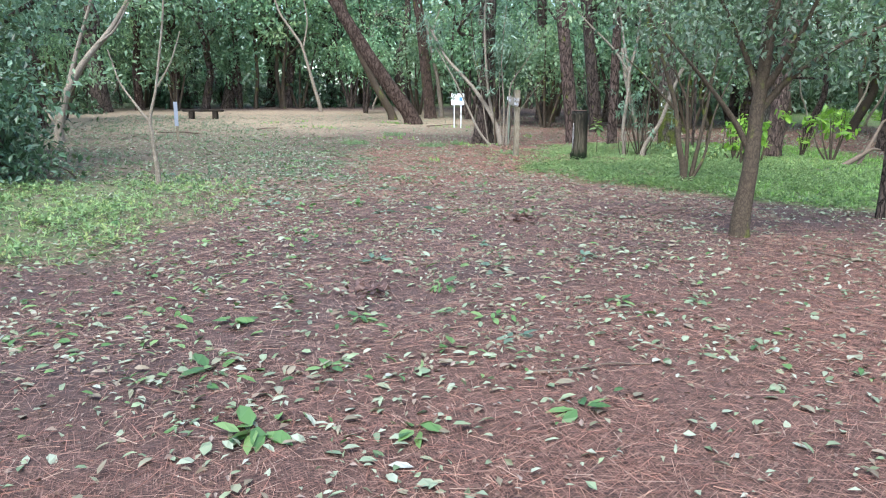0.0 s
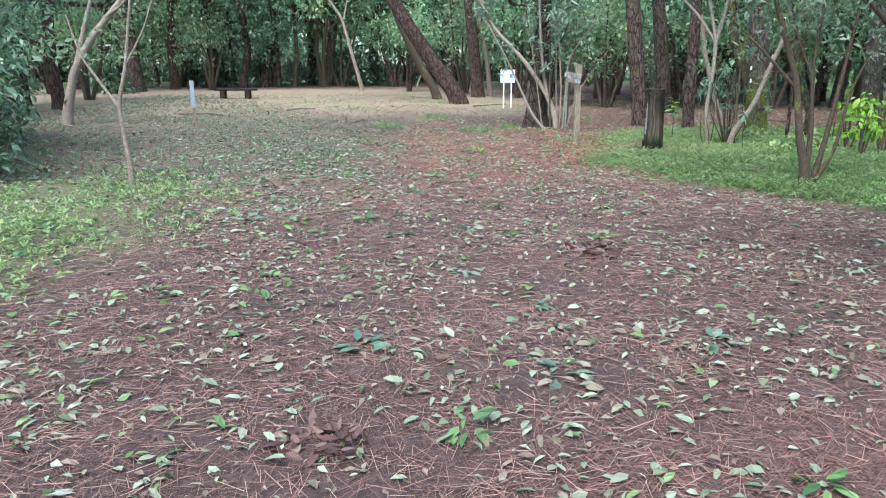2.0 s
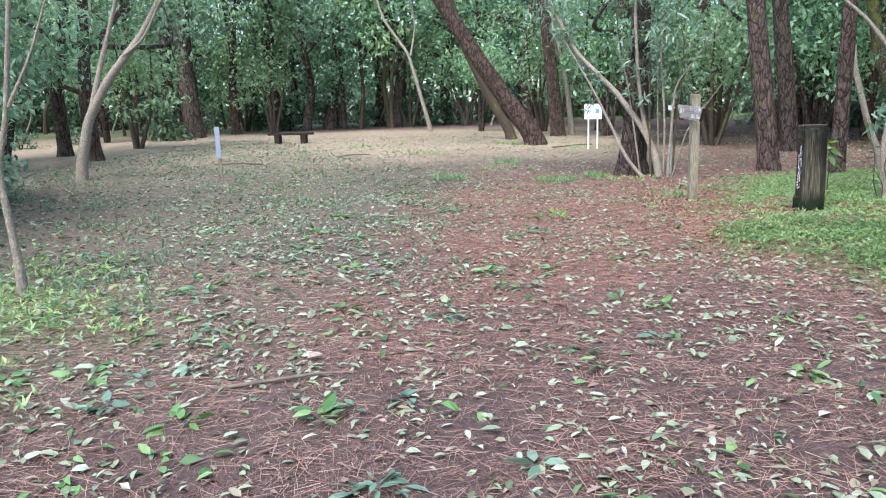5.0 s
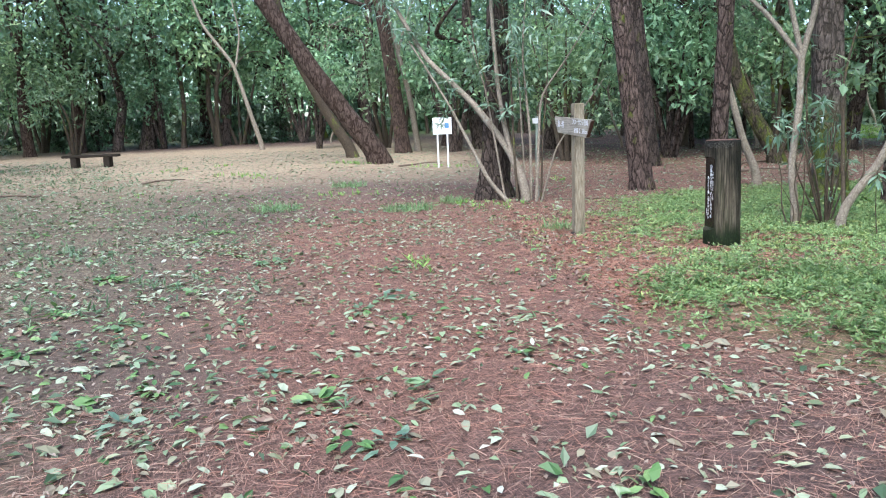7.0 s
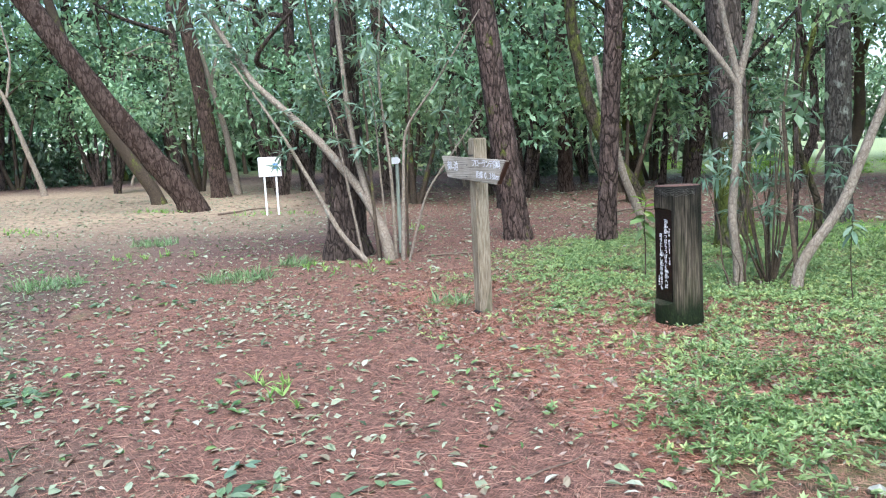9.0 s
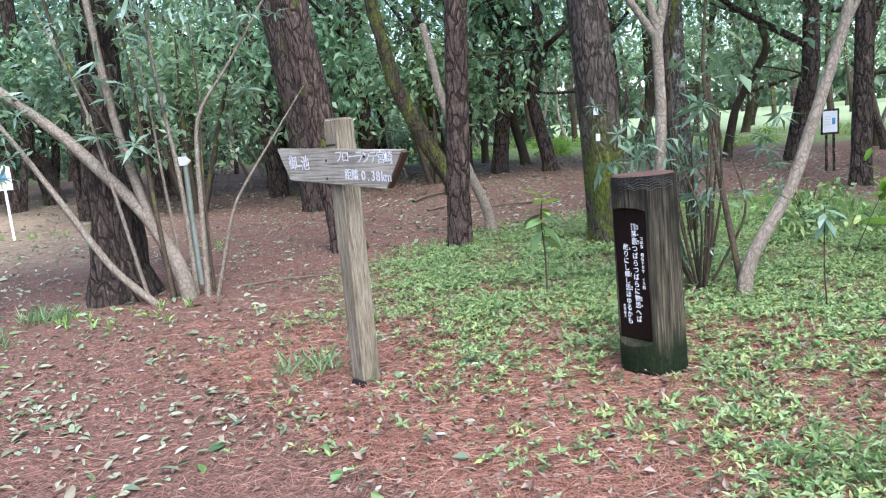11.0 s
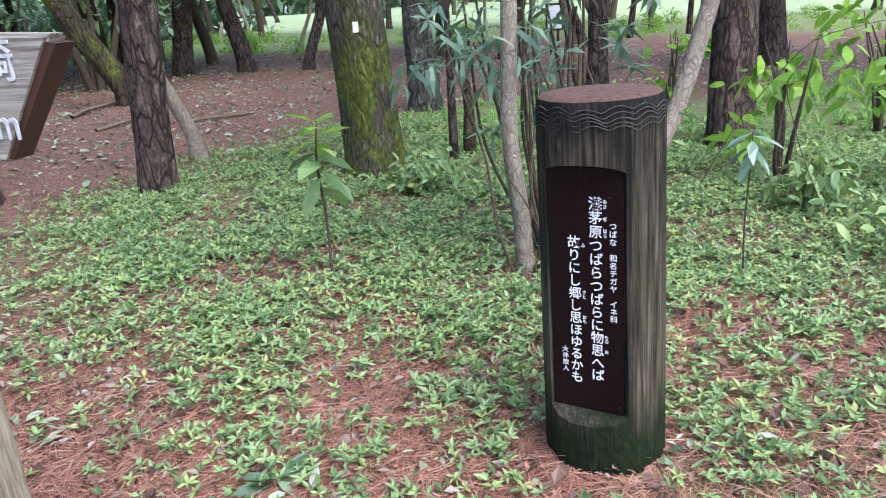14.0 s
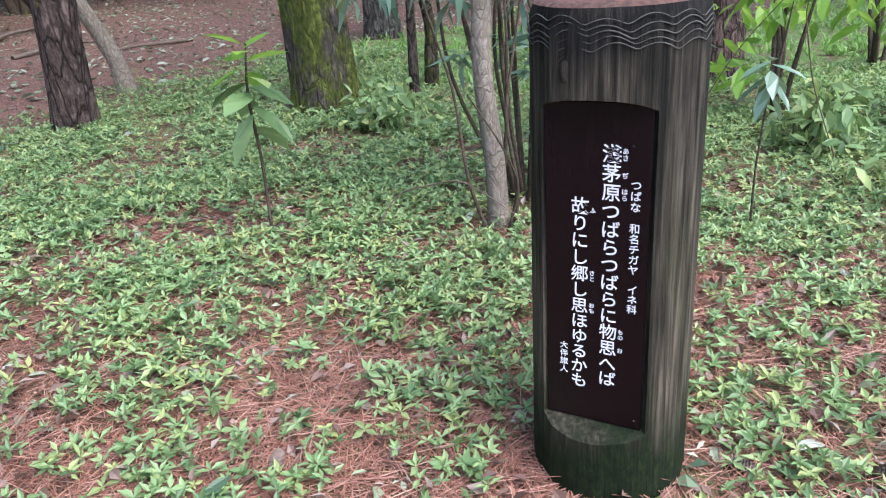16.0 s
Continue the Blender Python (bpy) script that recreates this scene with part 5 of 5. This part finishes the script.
def notice(x, y, turn, w, h, z0, z1, label, panel=M_WHITE, leg=M_WHITE, legs=True):
    ob = thing("notice_board", x, y, float(rise(x, y)), label, "notice board", turn=turn)
    face = part("panel", bm_mesh("panel", box_bm(w, 0.025, h, (0, 0, z0 + h / 2), 0.006), panel), ob)
    for sx in ((-1, 1) if legs else (0,)):
        part("leg", bm_mesh("leg", box_bm(0.045, 0.04, z1, (sx * w * 0.26, 0.03, z1 / 2 - 0.05), 0.004), leg), ob)
    part("print", bm_mesh("print", box_bm(w * 0.22, 0.004, h * 0.3, (w * 0.24, -0.0145, z0 + h * 0.52), 0), M_BLUE), face)
    for i in range(4):
        part("print", bm_mesh("print", box_bm(w * 0.42, 0.004, h * 0.035, (-w * 0.17, -0.0145, z0 + h * (0.75 - 0.13 * i)), 0), M_GREYM), face)
    return ob


notice(2.84, 30.6, -2.0, 0.54, 0.47, 0.93, 1.35, "white notice board on two white legs with a blue print")
side = notice(16.2, 21.75, -60.0, 0.26, 0.42, 0.8, 1.2, "white notice in a dark wooden frame beside the side path", leg=M_DARK)
part("frame", bm_mesh("frame", box_bm(0.33, 0.02, 0.5, (0, 0.024, 1.01), 0.004), M_DARK), side)


def stake():
    ob = thing("marker_stake", -6.68, 23.95, float(rise(-6.68, 23.95)), "slim marker stake with a pale painted panel", "marker stake", turn=12)
    part("post", bm_mesh("post", box_bm(0.075, 0.06, 1.3, (0, 0, 0.6), 0.006), M_SIGN), ob)
    part("panel", bm_mesh("panel", box_bm(0.115, 0.02, 0.75, (-0.01, -0.042, 0.88), 0.004), M_STEEL), ob, "pale grey-blue painted panel")
    return ob


stake()


def arrow_stake():
    ob = thing("arrow_stake", 3.78, 23.19, float(rise(3.78, 23.19)), "thin stake carrying a small white arrow plate", "marker stake", turn=-38)
    v, f = tube([(0, 0, -0.1), (0, 0, 0.8), (0.01, 0, 1.5)], [0.03, 0.028, 0.026], 8, 0.03, 4)
    part("post", mesh_of("post", v, f, M_POLE), ob)
    bm = bmesh.new()
    vs = [bm.verts.new((x, -0.045, z)) for x, z in ((-0.06, 1.36), (0.04, 1.36), (0.09, 1.41), (0.04, 1.46), (-0.06, 1.46))]
    bm.faces.new(vs)
    r = bmesh.ops.extrude_face_region(bm, geom=bm.faces[:])
    bmesh.ops.translate(bm, vec=(0, 0.015, 0), verts=[v for v in r["geom"] if isinstance(v, bmesh.types.BMVert)])
    bmesh.ops.recalc_face_normals(bm, faces=bm.faces)
    part("arrow_plate", bm_mesh("arrow_plate", bm, M_WHITE), ob, "small white arrow plate")
    return ob


arrow_stake()

# number tags nailed to the mossy pine
for z in (1.32, 1.62):
    tag = new("number_tag", bm_mesh("number_tag", box_bm(0.008, 0.06, 0.085, (0, 0, 0), 0.001), M_WHITE))
    tag.matrix_world = pose(8.0 - 0.235 - 0.06 * z / 1.5, 20.7 - 0.10, z, 0, 0, 24)
    tagged(tag, "small white number tag nailed to the mossy pine", "tag", "number tags")


# ---- fallen branches and twigs ----
def branch(pts, r, seed, label="fallen bare branch on the needles"):
    ob = thing("fallen_branch", pts[0][0], pts[0][1], float(ground_z(pts[0][0], pts[0][1])), label, "branch", "fallen branches")
    o = np.array([pts[0][0], pts[0][1], float(ground_z(pts[0][0], pts[0][1]))])
    q = [tuple(np.array((x, y, float(ground_z(x, y)) + r * 0.6 + z)) - o) for x, y, z in pts]
    v, f = tube(q, np.linspace(r, r * 0.4, len(q)), 7, 0.1, seed)
    part("wood", mesh_of("wood", v, f, M_TWIG), ob)
    return ob


rb = np.random.default_rng(40)
for i, (x, y, a, l, r) in enumerate([(0.75, 3.75, 10, 0.75, 0.011), (2.9, 6.1, 60, 0.5, 0.008), (-1.2, 10.6, 20, 0.8, 0.016), (-6.9, 27.5, 170, 1.6, 0.03), (4.3, 6.3, 110, 0.6, 0.012), (3.9, 22.6, -20, 1.3, 0.016),
                                     (8.9, 25.6, 5, 1.4, 0.03), (10.6, 24.4, 160, 1.1, 0.025), (1.6, 31.5, 30, 1.6, 0.03), (-5.2, 29.5, 40, 1.2, 0.03), (6.0, 21.4, 150, 0.5, 0.01), (4.1, 18.3, 40, 0.42, 0.008), (5.1, 18.0, 95, 0.35, 0.009),
                                     (9.6, 27.0, 20, 1.8, 0.035), (-2.6, 26.0, 100, 1.0, 0.02), (3.75, 18.1, -60, 0.3, 0.007), (2.0, 15.5, 15, 0.4, 0.007), (5.6, 19.8, 20, 0.6, 0.006)]):
    dx, dy = math.cos(radians(a)) * l, math.sin(radians(a)) * l
    k = rb.normal(0, 0.06 * l, 4)
    branch([(x, y, 0), (x + dx * 0.35 + k[0], y + dy * 0.35 + k[1], r), (x + dx * 0.7 + k[2], y + dy * 0.7 + k[3], r), (x + dx, y + dy, 0)], r, 700 + i)


def pine_cone(x, y, turn):
    """An open cone lying on its side, with overlapping scales."""
    ob = thing("pine_cone", x, y, float(ground_z(x, y)) + 0.022, "small open grey-brown pine cone on the needles", "pine cone", "pine cones", turn)
    v, f = tube([(-0.035, 0, 0), (-0.01, 0, 0), (0.02, 0, 0), (0.036, 0, 0)], [0.008, 0.015, 0.011, 0.003], 8, 0.02, 5, 3)
    part("core", mesh_of("core", v, f, M_TWIG), ob)
    k = np.arange(54)
    s = k / 53
    a = k * 2.4
    r = 0.016 * np.sin(0.35 + 2.5 * s)
    at = np.stack([-0.03 + 0.062 * s, r * np.cos(a) * 0.6, r * np.sin(a) * 0.6], 1)
    sh = [(0, 0.004, 0), (0, -0.004, 0), (0.006, -0.007, 0.011), (0.006, 0.007, 0.011)]
    v, f = spread(sh, [(0, 1, 2, 3)], at, turned(np.zeros(54), np.zeros(54), a - 1.57), np.full(54, 1.0))
    part("body", mesh_of("body", v, f, M_CONE, False), ob)
    return ob


M_CONE = plain("cone_scales", (0.20, 0.15, 0.12), 0.8, 0.4, 60)
for x, y, turn in ((4.22, 18.5, 20), (4.67, 17.33, 75), (4.75, 17.0, 130), (3.6, 17.2, 200), (2.1, 16.1, 40), (0.3, 6.4, 10), (1.9, 9.0, 300), (-0.9, 8.1, 110)):
    pine_cone(x, y, turn)


def arching_twig(pts, label="thin bare twig arching out of the seedlings"):
    ob = thing("arching_twig", pts[0][0], pts[0][1], 0, label, "twig", "arching twigs")
    v, f = tube([(x - pts[0][0], y - pts[0][1], z) for x, y, z in pts], np.linspace(0.004, 0.0018, len(pts)), 6, 0.05, 8)
    part("stem", mesh_of("stem", v, f, M_TWIG), ob)
    return ob


arching_twig([(5.75, 19.05, -0.01), (5.85, 18.95, 0.2), (5.8, 18.6, 0.32), (5.7, 18.3, 0.22), (5.68, 18.15, 0.05)])
arching_twig([(7.4, 17.0, 0), (7.2, 17.2, 0.5), (6.8, 17.3, 0.95), (6.4, 17.2, 1.1)], "long bare bramble stem arching over the ground cover")
arching_twig([(7.9, 17.9, 0), (7.7, 17.6, 0.6), (7.3, 17.2, 1.15), (6.9, 16.6, 1.3)], "long bare bramble stem arching over the ground cover")
for i in range(7):
    q = np.random.default_rng(900 + i)
    x, y = -6.5 + q.normal(0, 0.5), 13.9 + q.normal(0, 0.4)
    branch([(x, y, 0), (x - 0.3 + q.normal(0, 0.15), y + q.normal(0, 0.2), 0.2), (x - 0.7, y + q.normal(0, 0.25), 0.28), (x - 1.2, y + q.normal(0, 0.3), 0.05)], 0.016, 950 + i, "tangled dead branch at the foot of the thicket")
for i, (x, y, dx, dy, z, r) in enumerate([(9.9, 15.4, 1.2, 0.5, 0.35, 0.06), (10.4, 15.6, 1.3, 0.9, 1.0, 0.05), (10.7, 15.5, 1.2, 0.1, 0.15, 0.04)]):
    branch([(x, y, 0), (x + dx * 0.4, y + dy * 0.4, z * 0.5), (x + dx * 0.75, y + dy * 0.75, z), (x + dx, y + dy, z * 0.9)], r, 980 + i, "pale gnarled dead limb lying in the grass")


# ---- loose stuff on the ground, nearest stretch of the walk first ----
def scatter_points(rng, n, box, weight):
    x = rng.uniform(box[0], box[1], n)
    y = rng.uniform(box[2], box[3], n)
    keep = rng.random(n) < weight(x, y)
    return x[keep], y[keep]


def stuff(name, me, label, category):
    return tagged(new(name, me), label, category, kind="stuff")


rs = np.random.default_rng(99)
# needles, weathered ones first, then the rusty fresh ones
for count, box, mat, how, label in ((120000, (-3.5, 5, 1.2, 14), M_NEEDLE, lambda x, y: (1 - fresh(x, y)) * (1 - 0.6 * green(x, y)), "thick litter of weathered brown pine needles"),
                                    (175000, (-2.5, 7.5, 1.2, 21.5), M_NEEDLE_RED, lambda x, y: fresh(x, y) * (1 - 0.6 * green(x, y) * (y < 13)) * np.where(x > 2.6, 1.0, 0.7), "thick litter of rusty fallen pine needles"),
                                    (115000, (2.6, 6.2, 15.2, 20.4), M_NEEDLE_RED, lambda x, y: 0.9 + 0 * x, "thick litter of rusty fallen pine needles")):
    x, y = scatter_points(rs, count, box, lambda x, y: how(x, y) * (0.55 + 0.45 * smooth(-0.5, 0.5, wave(x, y, 0.6, 51))))
    n = len(x)
    at = np.stack([x, y, ground_z(x, y) + 0.003 + rs.random(n) * 0.014], 1)
    v, f = spread([(0, 0.5, 0), (0, -0.5, 0), (1, -0.35, 0), (1, 0.35, 0)], [(0, 1, 2, 3)], at, turned(rs.random(n) * 6.283, rs.normal(0, 0.1, n), rs.normal(0, 0.5, n)),
                  np.stack([0.08 + 0.09 * rs.random(n), np.full(n, 0.0027), np.ones(n)], 1))
    stuff("pine_needles", mesh_of("pine_needles", v, f, mat, False), label, "needles")


def fallen(name, count, box, weight, size, mat, label, lift=0.012, curl=0.25, shape="leaf"):
    x, y = scatter_points(rs, count, box, weight)
    n = len(x)
    at = np.stack([x, y, ground_z(x, y) + lift + rs.random(n) * 0.01], 1)
    me = leaves_mesh(name, at, rs.random(n) * 6.283, rs.normal(0, curl, n), rs.normal(0, curl, n), (size * (0.45 + 0.9 * rs.random(n)))[:, None] * np.stack([np.ones(n), 0.55 + 0.9 * rs.random(n), np.ones(n) * 2.0], 1), mat, shape)
    return stuff(name, me, label, "leaves")


clusters = lambda x, y: np.clip(0.38 + 0.38 * wave(x, y, 0.7, 11) + 0.25 * wave(x, y, 0.17, 12), 0.1, 1)
fallen("fallen_leaves", 38000, (-4, 6.5, 1.0, 21), lambda x, y: clusters(x, y) * (1 - 0.6 * green(x, y)) * np.where((x > 1.8) & (y > 14.5), 0.45, 1.0) * np.clip(0.5 + 0.08 * y, 0, 1), 0.07, M_FALLEN, "scattered pale green and tan fallen leaves")
fallen("fallen_leaves", 48000, (-14, 14, 10, 42), lambda x, y: np.clip(0.15 + litter(x, y), 0, 1) * clusters(x, y), 0.10, M_FALLEN, "leaf litter of pale and brown leaves under the trees")
fallen("fallen_leaves", 16000, (-9, 7, 20, 42), lambda x, y: 0.25 + 0.6 * clusters(x, y), 0.08, M_FALLEN, "thin scatter of leaves over the far clearing")
fallen("fallen_leaves", 15000, (7, 21, 15, 34), lambda x, y: (1 - green(x, y)) * (0.3 + 0.7 * clusters(x, y)), 0.095, M_FALLEN, "pale leaves strewn over the brown floor by the side path")
fallen("dead_leaves", 22000, (-13, 14, 9, 40), lambda x, y: np.clip(0.08 + litter(x, y), 0, 1) * clusters(x, y), 0.09, M_DEAD, "dull brown dead leaves under the trees")


fallen("green_leaves", 9000, (-6, 3.2, 3, 26), lambda x, y: clusters(x, y) * (0.35 + 0.65 * smooth(1.5, -2.5, x)), 0.085, M_FRESH, "torn green leaves lying on the needles", 0.016, 0.35)
LEAF_MESHES = {}


def single_leaf(mat):
    """One leaf, 1 long, shared by all loose leaves of that material."""
    if mat.name not in LEAF_MESHES:
        one = np.array([0.0])
        LEAF_MESHES[mat.name] = leaves_mesh("leaf", np.zeros((1, 3)), one, one, one, np.array([1.0]), mat, "leaf")
    return LEAF_MESHES[mat.name]


fallen("leaf_debris", 36000, (-5, 6.5, 1.0, 24), lambda x, y: 0.35 + 0.65 * clusters(x, y), 0.035, M_DEAD, "small dark crumbs of leaf and bark on the needles", 0.008, 0.4, "card")
fallen("leaf_debris", 9000, (2.4, 7.2, 15, 20.8), lambda x, y: 0.5 + 0.5 * clusters(x, y), 0.05, M_DEAD, "brown leaf crumbs among the seedlings", 0.02, 0.5, "card")
fallen("leaf_debris", 26000, (-5, 7, 1.0, 30), lambda x, y: 0.35 + 0.65 * clusters(x, y), 0.045, M_FALLEN, "small torn scraps of pale green leaf on the needles", 0.012, 0.4, "card")
fallen("leaf_debris", 20000, (-14, 14, 12, 40), lambda x, y: np.clip(0.2 + litter(x, y), 0, 1), 0.08, M_LEAF_MID, "torn green leaves scattered through the litter", 0.015, 0.4, "card")


def leaf_pile(x, y, r, n, mat, size, label, name="dead_leaf_heap", curl=0.7):
    ob = thing(name, x, y, float(ground_z(x, y)), label, "leaves", name.replace("_", " ") + "s")
    for _ in range(n):
        a, d = rs.random() * 6.283, r * math.sqrt(rs.random()) * (0.6 + 0.5 * rs.random())
        leaf = part("leaf", single_leaf(mat), ob)
        fan = name == "leaf_sprig"
        px, py = d * math.cos(a) * (0.5 if fan else 1.4), d * math.sin(a) * (0.35 if fan else 1)
        leaf.matrix_local = pose(px, py, 0.014 + rs.random() * 0.05 * max(0, 1 - d / r / 1.2), math.degrees(rs.normal(0, curl)), math.degrees(rs.normal(0, curl * 0.7)), math.degrees(a) + rs.normal(0, 22) if fan else rs.uniform(0, 360)) @ Matrix.Scale(size * (0.6 + 0.7 * rs.random()), 4)
    return ob


leaf_pile(-0.18, 5.52, 0.16, 60, M_HEAP, 0.08, "small heap of curled dead leaves on the path")
leaf_pile(1.64, 8.8, 0.22, 80, M_HEAP, 0.09, "small heap of curled dead leaves on the path")
for i, (px, py, r, k, s) in enumerate([(-0.62, 3.15, 0.17, 9, 0.16), (0.36, 4.15, 0.1, 5, 0.12), (-1.05, 4.75, 0.15, 12, 0.12), (-0.35, 3.9, 0.1, 6, 0.1), (-1.0, 3.9, 0.16, 8, 0.13), (0.9, 3.2, 0.14, 7, 0.14), (1.7, 5.2, 0.14, 9, 0.1), (0.1, 3.1, 0.1, 6, 0.13),
                                       (-0.55, 18.1, 0.28, 26, 0.13), (-2.2, 17.6, 0.3, 30, 0.11), (-1.5, 15.6, 0.3, 24, 0.1), (0.2, 13.6, 0.16, 12, 0.1), (-2.3, 12.9, 0.25, 20, 0.1), (1.6, 14.2, 0.13, 9, 0.1), (-3.6, 16.3, 0.4, 40, 0.1), (-1.6, 20.8, 0.35, 30, 0.12), (0.9, 11.3, 0.14, 8, 0.11), (-0.5, 10.2, 0.14, 9, 0.12), (3.95, 18.6, 0.12, 8, 0.11)]):
    leaf_pile(px, py, r, k, M_FRESH if i < 8 or i % 2 else M_LEAF_MID, s, "torn sprig of fresh green leaves lying on the needles", "leaf_sprig", 0.35)


for i in range(280):
    px, py = rs.uniform(-1.9, 2.6), rs.uniform(2.6, 15.5)
    one = part("fallen_leaf", single_leaf(M_FALLEN), ground)
    one.matrix_local = pose(px, py, float(ground_z(px, py)) + 0.018, rs.normal(0, 16), rs.normal(0, 14), rs.uniform(0, 360)) @ Matrix.Scale(rs.uniform(0.06, 0.12), 4)
for i in range(95):
    px, py = (rs.uniform(-4.5, 0.8), rs.uniform(9.5, 23)) if i < 48 else (rs.uniform(-2.2, 2.4), rs.uniform(4.0, 17.0))
    leaf_pile(px, py, rs.uniform(0.10, 0.26), int(rs.integers(6, 14)), M_FRESH if i % 3 == 0 else M_LEAF_LONG if i % 3 == 1 else M_LEAF_MID, rs.uniform(0.08, 0.12), "torn sprig of green leaves lying on the leaf litter", "leaf_sprig", 0.35)


def cover(name, count, box, weight, leaf, per, mat, label, category, height=0.07, shape="blade", tilt=-0.35, spread_tilt=0.45):
    """Small plants, each a rosette of leaves on a short stem."""
    x, y = scatter_points(rs, count, box, weight)
    n = len(x)
    hgt = height * (0.4 + 0.9 * rs.random(n))
    z = ground_z(x, y)
    k = np.repeat(np.arange(n), per)
    m = n * per
    a = rs.random(n)[k] * 6.283 + np.tile(np.arange(per) * 2.4, n) + rs.normal(0, 0.3, m)
    up = rs.random(m)
    at = np.stack([x[k], y[k], z[k] + hgt[k] * (0.35 + 0.65 * up)], 1)
    if shape == "rosette":
        # the leaves of one plant meet at its stem, so that each plant has a colour of its own
        top = z + hgt * 0.6
        size = leaf * (0.55 + 0.75 * rs.random(m)) * (0.75 + 0.5 * rs.random(n))[k]
        rim = np.array([(0.45, 0.2, 0.04), (1, 0, -0.08), (0.45, -0.2, 0.04)])
        v = np.einsum("nij,nkj->nki", turned(a, tilt + rs.normal(0, spread_tilt, m), rs.normal(0, 0.35, m)), rim[None] * size[:, None, None])
        v = v + np.stack([x[k], y[k], top[k]], 1)[:, None, :]
        v[:, :, 2] = np.maximum(v[:, :, 2], z[k][:, None] + 0.006)
        v = np.concatenate([np.stack([x, y, top], 1), v.reshape(-1, 3)])
        first = n + 3 * np.arange(m)
        return stuff(name, mesh_of(name, v, np.stack([k, first + 2, first + 1, first], 1), mat, False), label, category)
    me = leaves_mesh(name, at, a, tilt + rs.normal(0, spread_tilt, m), rs.normal(0, 0.35, m), leaf * (0.55 + 0.75 * rs.random(m)) * (0.75 + 0.5 * rs.random(n))[k], mat, shape)
    return stuff(name, me, label, category)


bare = lambda x, y: smooth(0.2, 0.4, np.hypot(x - 4.53, y - 17.65))
near = lambda x, y: bare(x, y) * green(x, y) * (0.25 + 0.75 * smooth(-0.35, 0.35, wave(x, y, 0.35, 21) + 0.4 * wave(x, y, 0.13, 22)))
sprinkle = lambda x, y: bare(x, y) * np.clip(green(x, y) * 0.8 + 0.14, 0, 1) * smooth(1.9, 3.2, x + 0.3 * wave(x, y, 0.5, 71)) * smooth(-0.55, 0.4, wave(x, y, 0.3, 23))
cover("ground_herbs", 38000, (2.6, 12.5, 7.0, 15.8), lambda x, y: near(x, y) * smooth(12.5, 9.0, x + wave(x, y, 0.9, 81)) * smooth(7.0, 11.0, y + wave(x, y, 0.9, 82)), 0.047, 7, M_HERB, "bright yellow-green herbs beside the path", "ground cover", 0.10, "rosette", -0.2, 0.45)
cover("seedlings", 82000, (2.6, 10.5, 15.2, 23), lambda x, y: near(x, y) * np.clip(np.where(y > 15.5, 0.12 + 0.28 * (x - 4.2 + 0.6 * (y - 18)), 1), 0.12, 0.85), 0.035, 7, M_COVER, "carpet of low green seedlings among red needles", "ground cover", 0.10, "rosette", -0.3, 0.42)
cover("seedlings", 17000, (1.8, 8, 14.4, 20.8), sprinkle, 0.04, 6, M_COVER, "scattered small green seedlings among red needles", "ground cover", 0.07, "rosette", -0.3, 0.42)
cover("weeds", 9000, (2.8, 8.5, 11, 16.6), lambda x, y: green(x, y) * smooth(-0.1, 0.5, wave(x, y, 0.45, 61)), 0.052, 8, M_HERB, "taller leafy weeds at the edge of the path", "ground cover", 0.16, "lance", -0.2)
cover("grass", 12000, (2.5, 16, 8, 23.5), lambda x, y: near(x, y) * (green(x, y) > 0.55) * np.maximum(smooth(14.5, 12.5, y), smooth(8.0, 9.5, x)), 0.09, 8, M_GRASS, "bright green grass beside the path", "grass", 0.02, "blade", -0.9, 0.35)
cover("grass", 8000, (-8, -1.5, 5, 14.5), lambda x, y: near(x, y) * smooth(-0.5, 0.35, wave(x, y, 0.5, 33) + 0.4 * wave(x, y, 0.2, 34)), 0.062, 8, M_COVER, "low pale green weeds beside the path", "ground cover", 0.05, "blade", -0.4)
cover("weeds", 7000, (-8, -2, 6, 14.5), lambda x, y: green(x, y) * smooth(-0.1, 0.5, wave(x, y, 0.6, 36)), 0.055, 7, M_COVER, "knee-high leafy weeds in clumps beside the path", "ground cover", 0.17, "rosette", -0.3, 0.45)
cover("weeds", 9000, (-13, 5, 12, 40), lambda x, y: litter(x, y) * smooth(0.3, 0.8, wave(x, y, 0.8, 41) + 0.3), 0.09, 6, M_LEAF_MID, "low weeds among the leaf litter", "ground cover", 0.08, "blade", -0.5)
cover("weeds", 4000, (-6, 5, 17, 36), lambda x, y: (1 - litter(x, y)) * smooth(0.62, 0.85, wave(x, y, 1.1, 43)), 0.09, 7, M_GRASS, "tufts of grass on the pine needles", "grass", 0.04, "blade", -0.8)
for i, (x, y, r, k) in enumerate([(-1.06, 23.1, 0.36, 260), (1.29, 22.3, 0.36, 300), (2.14, 23.05, 0.22, 160), (0.2, 26.5, 0.32, 200), (3.15, 19.4, 0.2, 90)]):
    a, d = rs.random(k) * 6.283, r * np.sqrt(rs.random(k))
    at = np.stack([d * np.cos(a) * 1.3, d * np.sin(a), np.full(k, 0.0)], 1)
    size = (0.17 * (0.6 + 0.7 * rs.random(k)))[:, None] * np.array([[1.0, 0.4, 1.0]])
    ob = new("grass_tuft", leaves_mesh("grass_tuft", at, rs.random(k) * 6.283, -0.75 + rs.normal(0, 0.35, k), rs.normal(0, 0.3, k), size, M_TUFT, "blade"))
    ob.matrix_world = pose(x, y, float(ground_z(x, y)))
    tagged(ob, "tuft of soft green grass on the needles", "grass", "grass tufts")
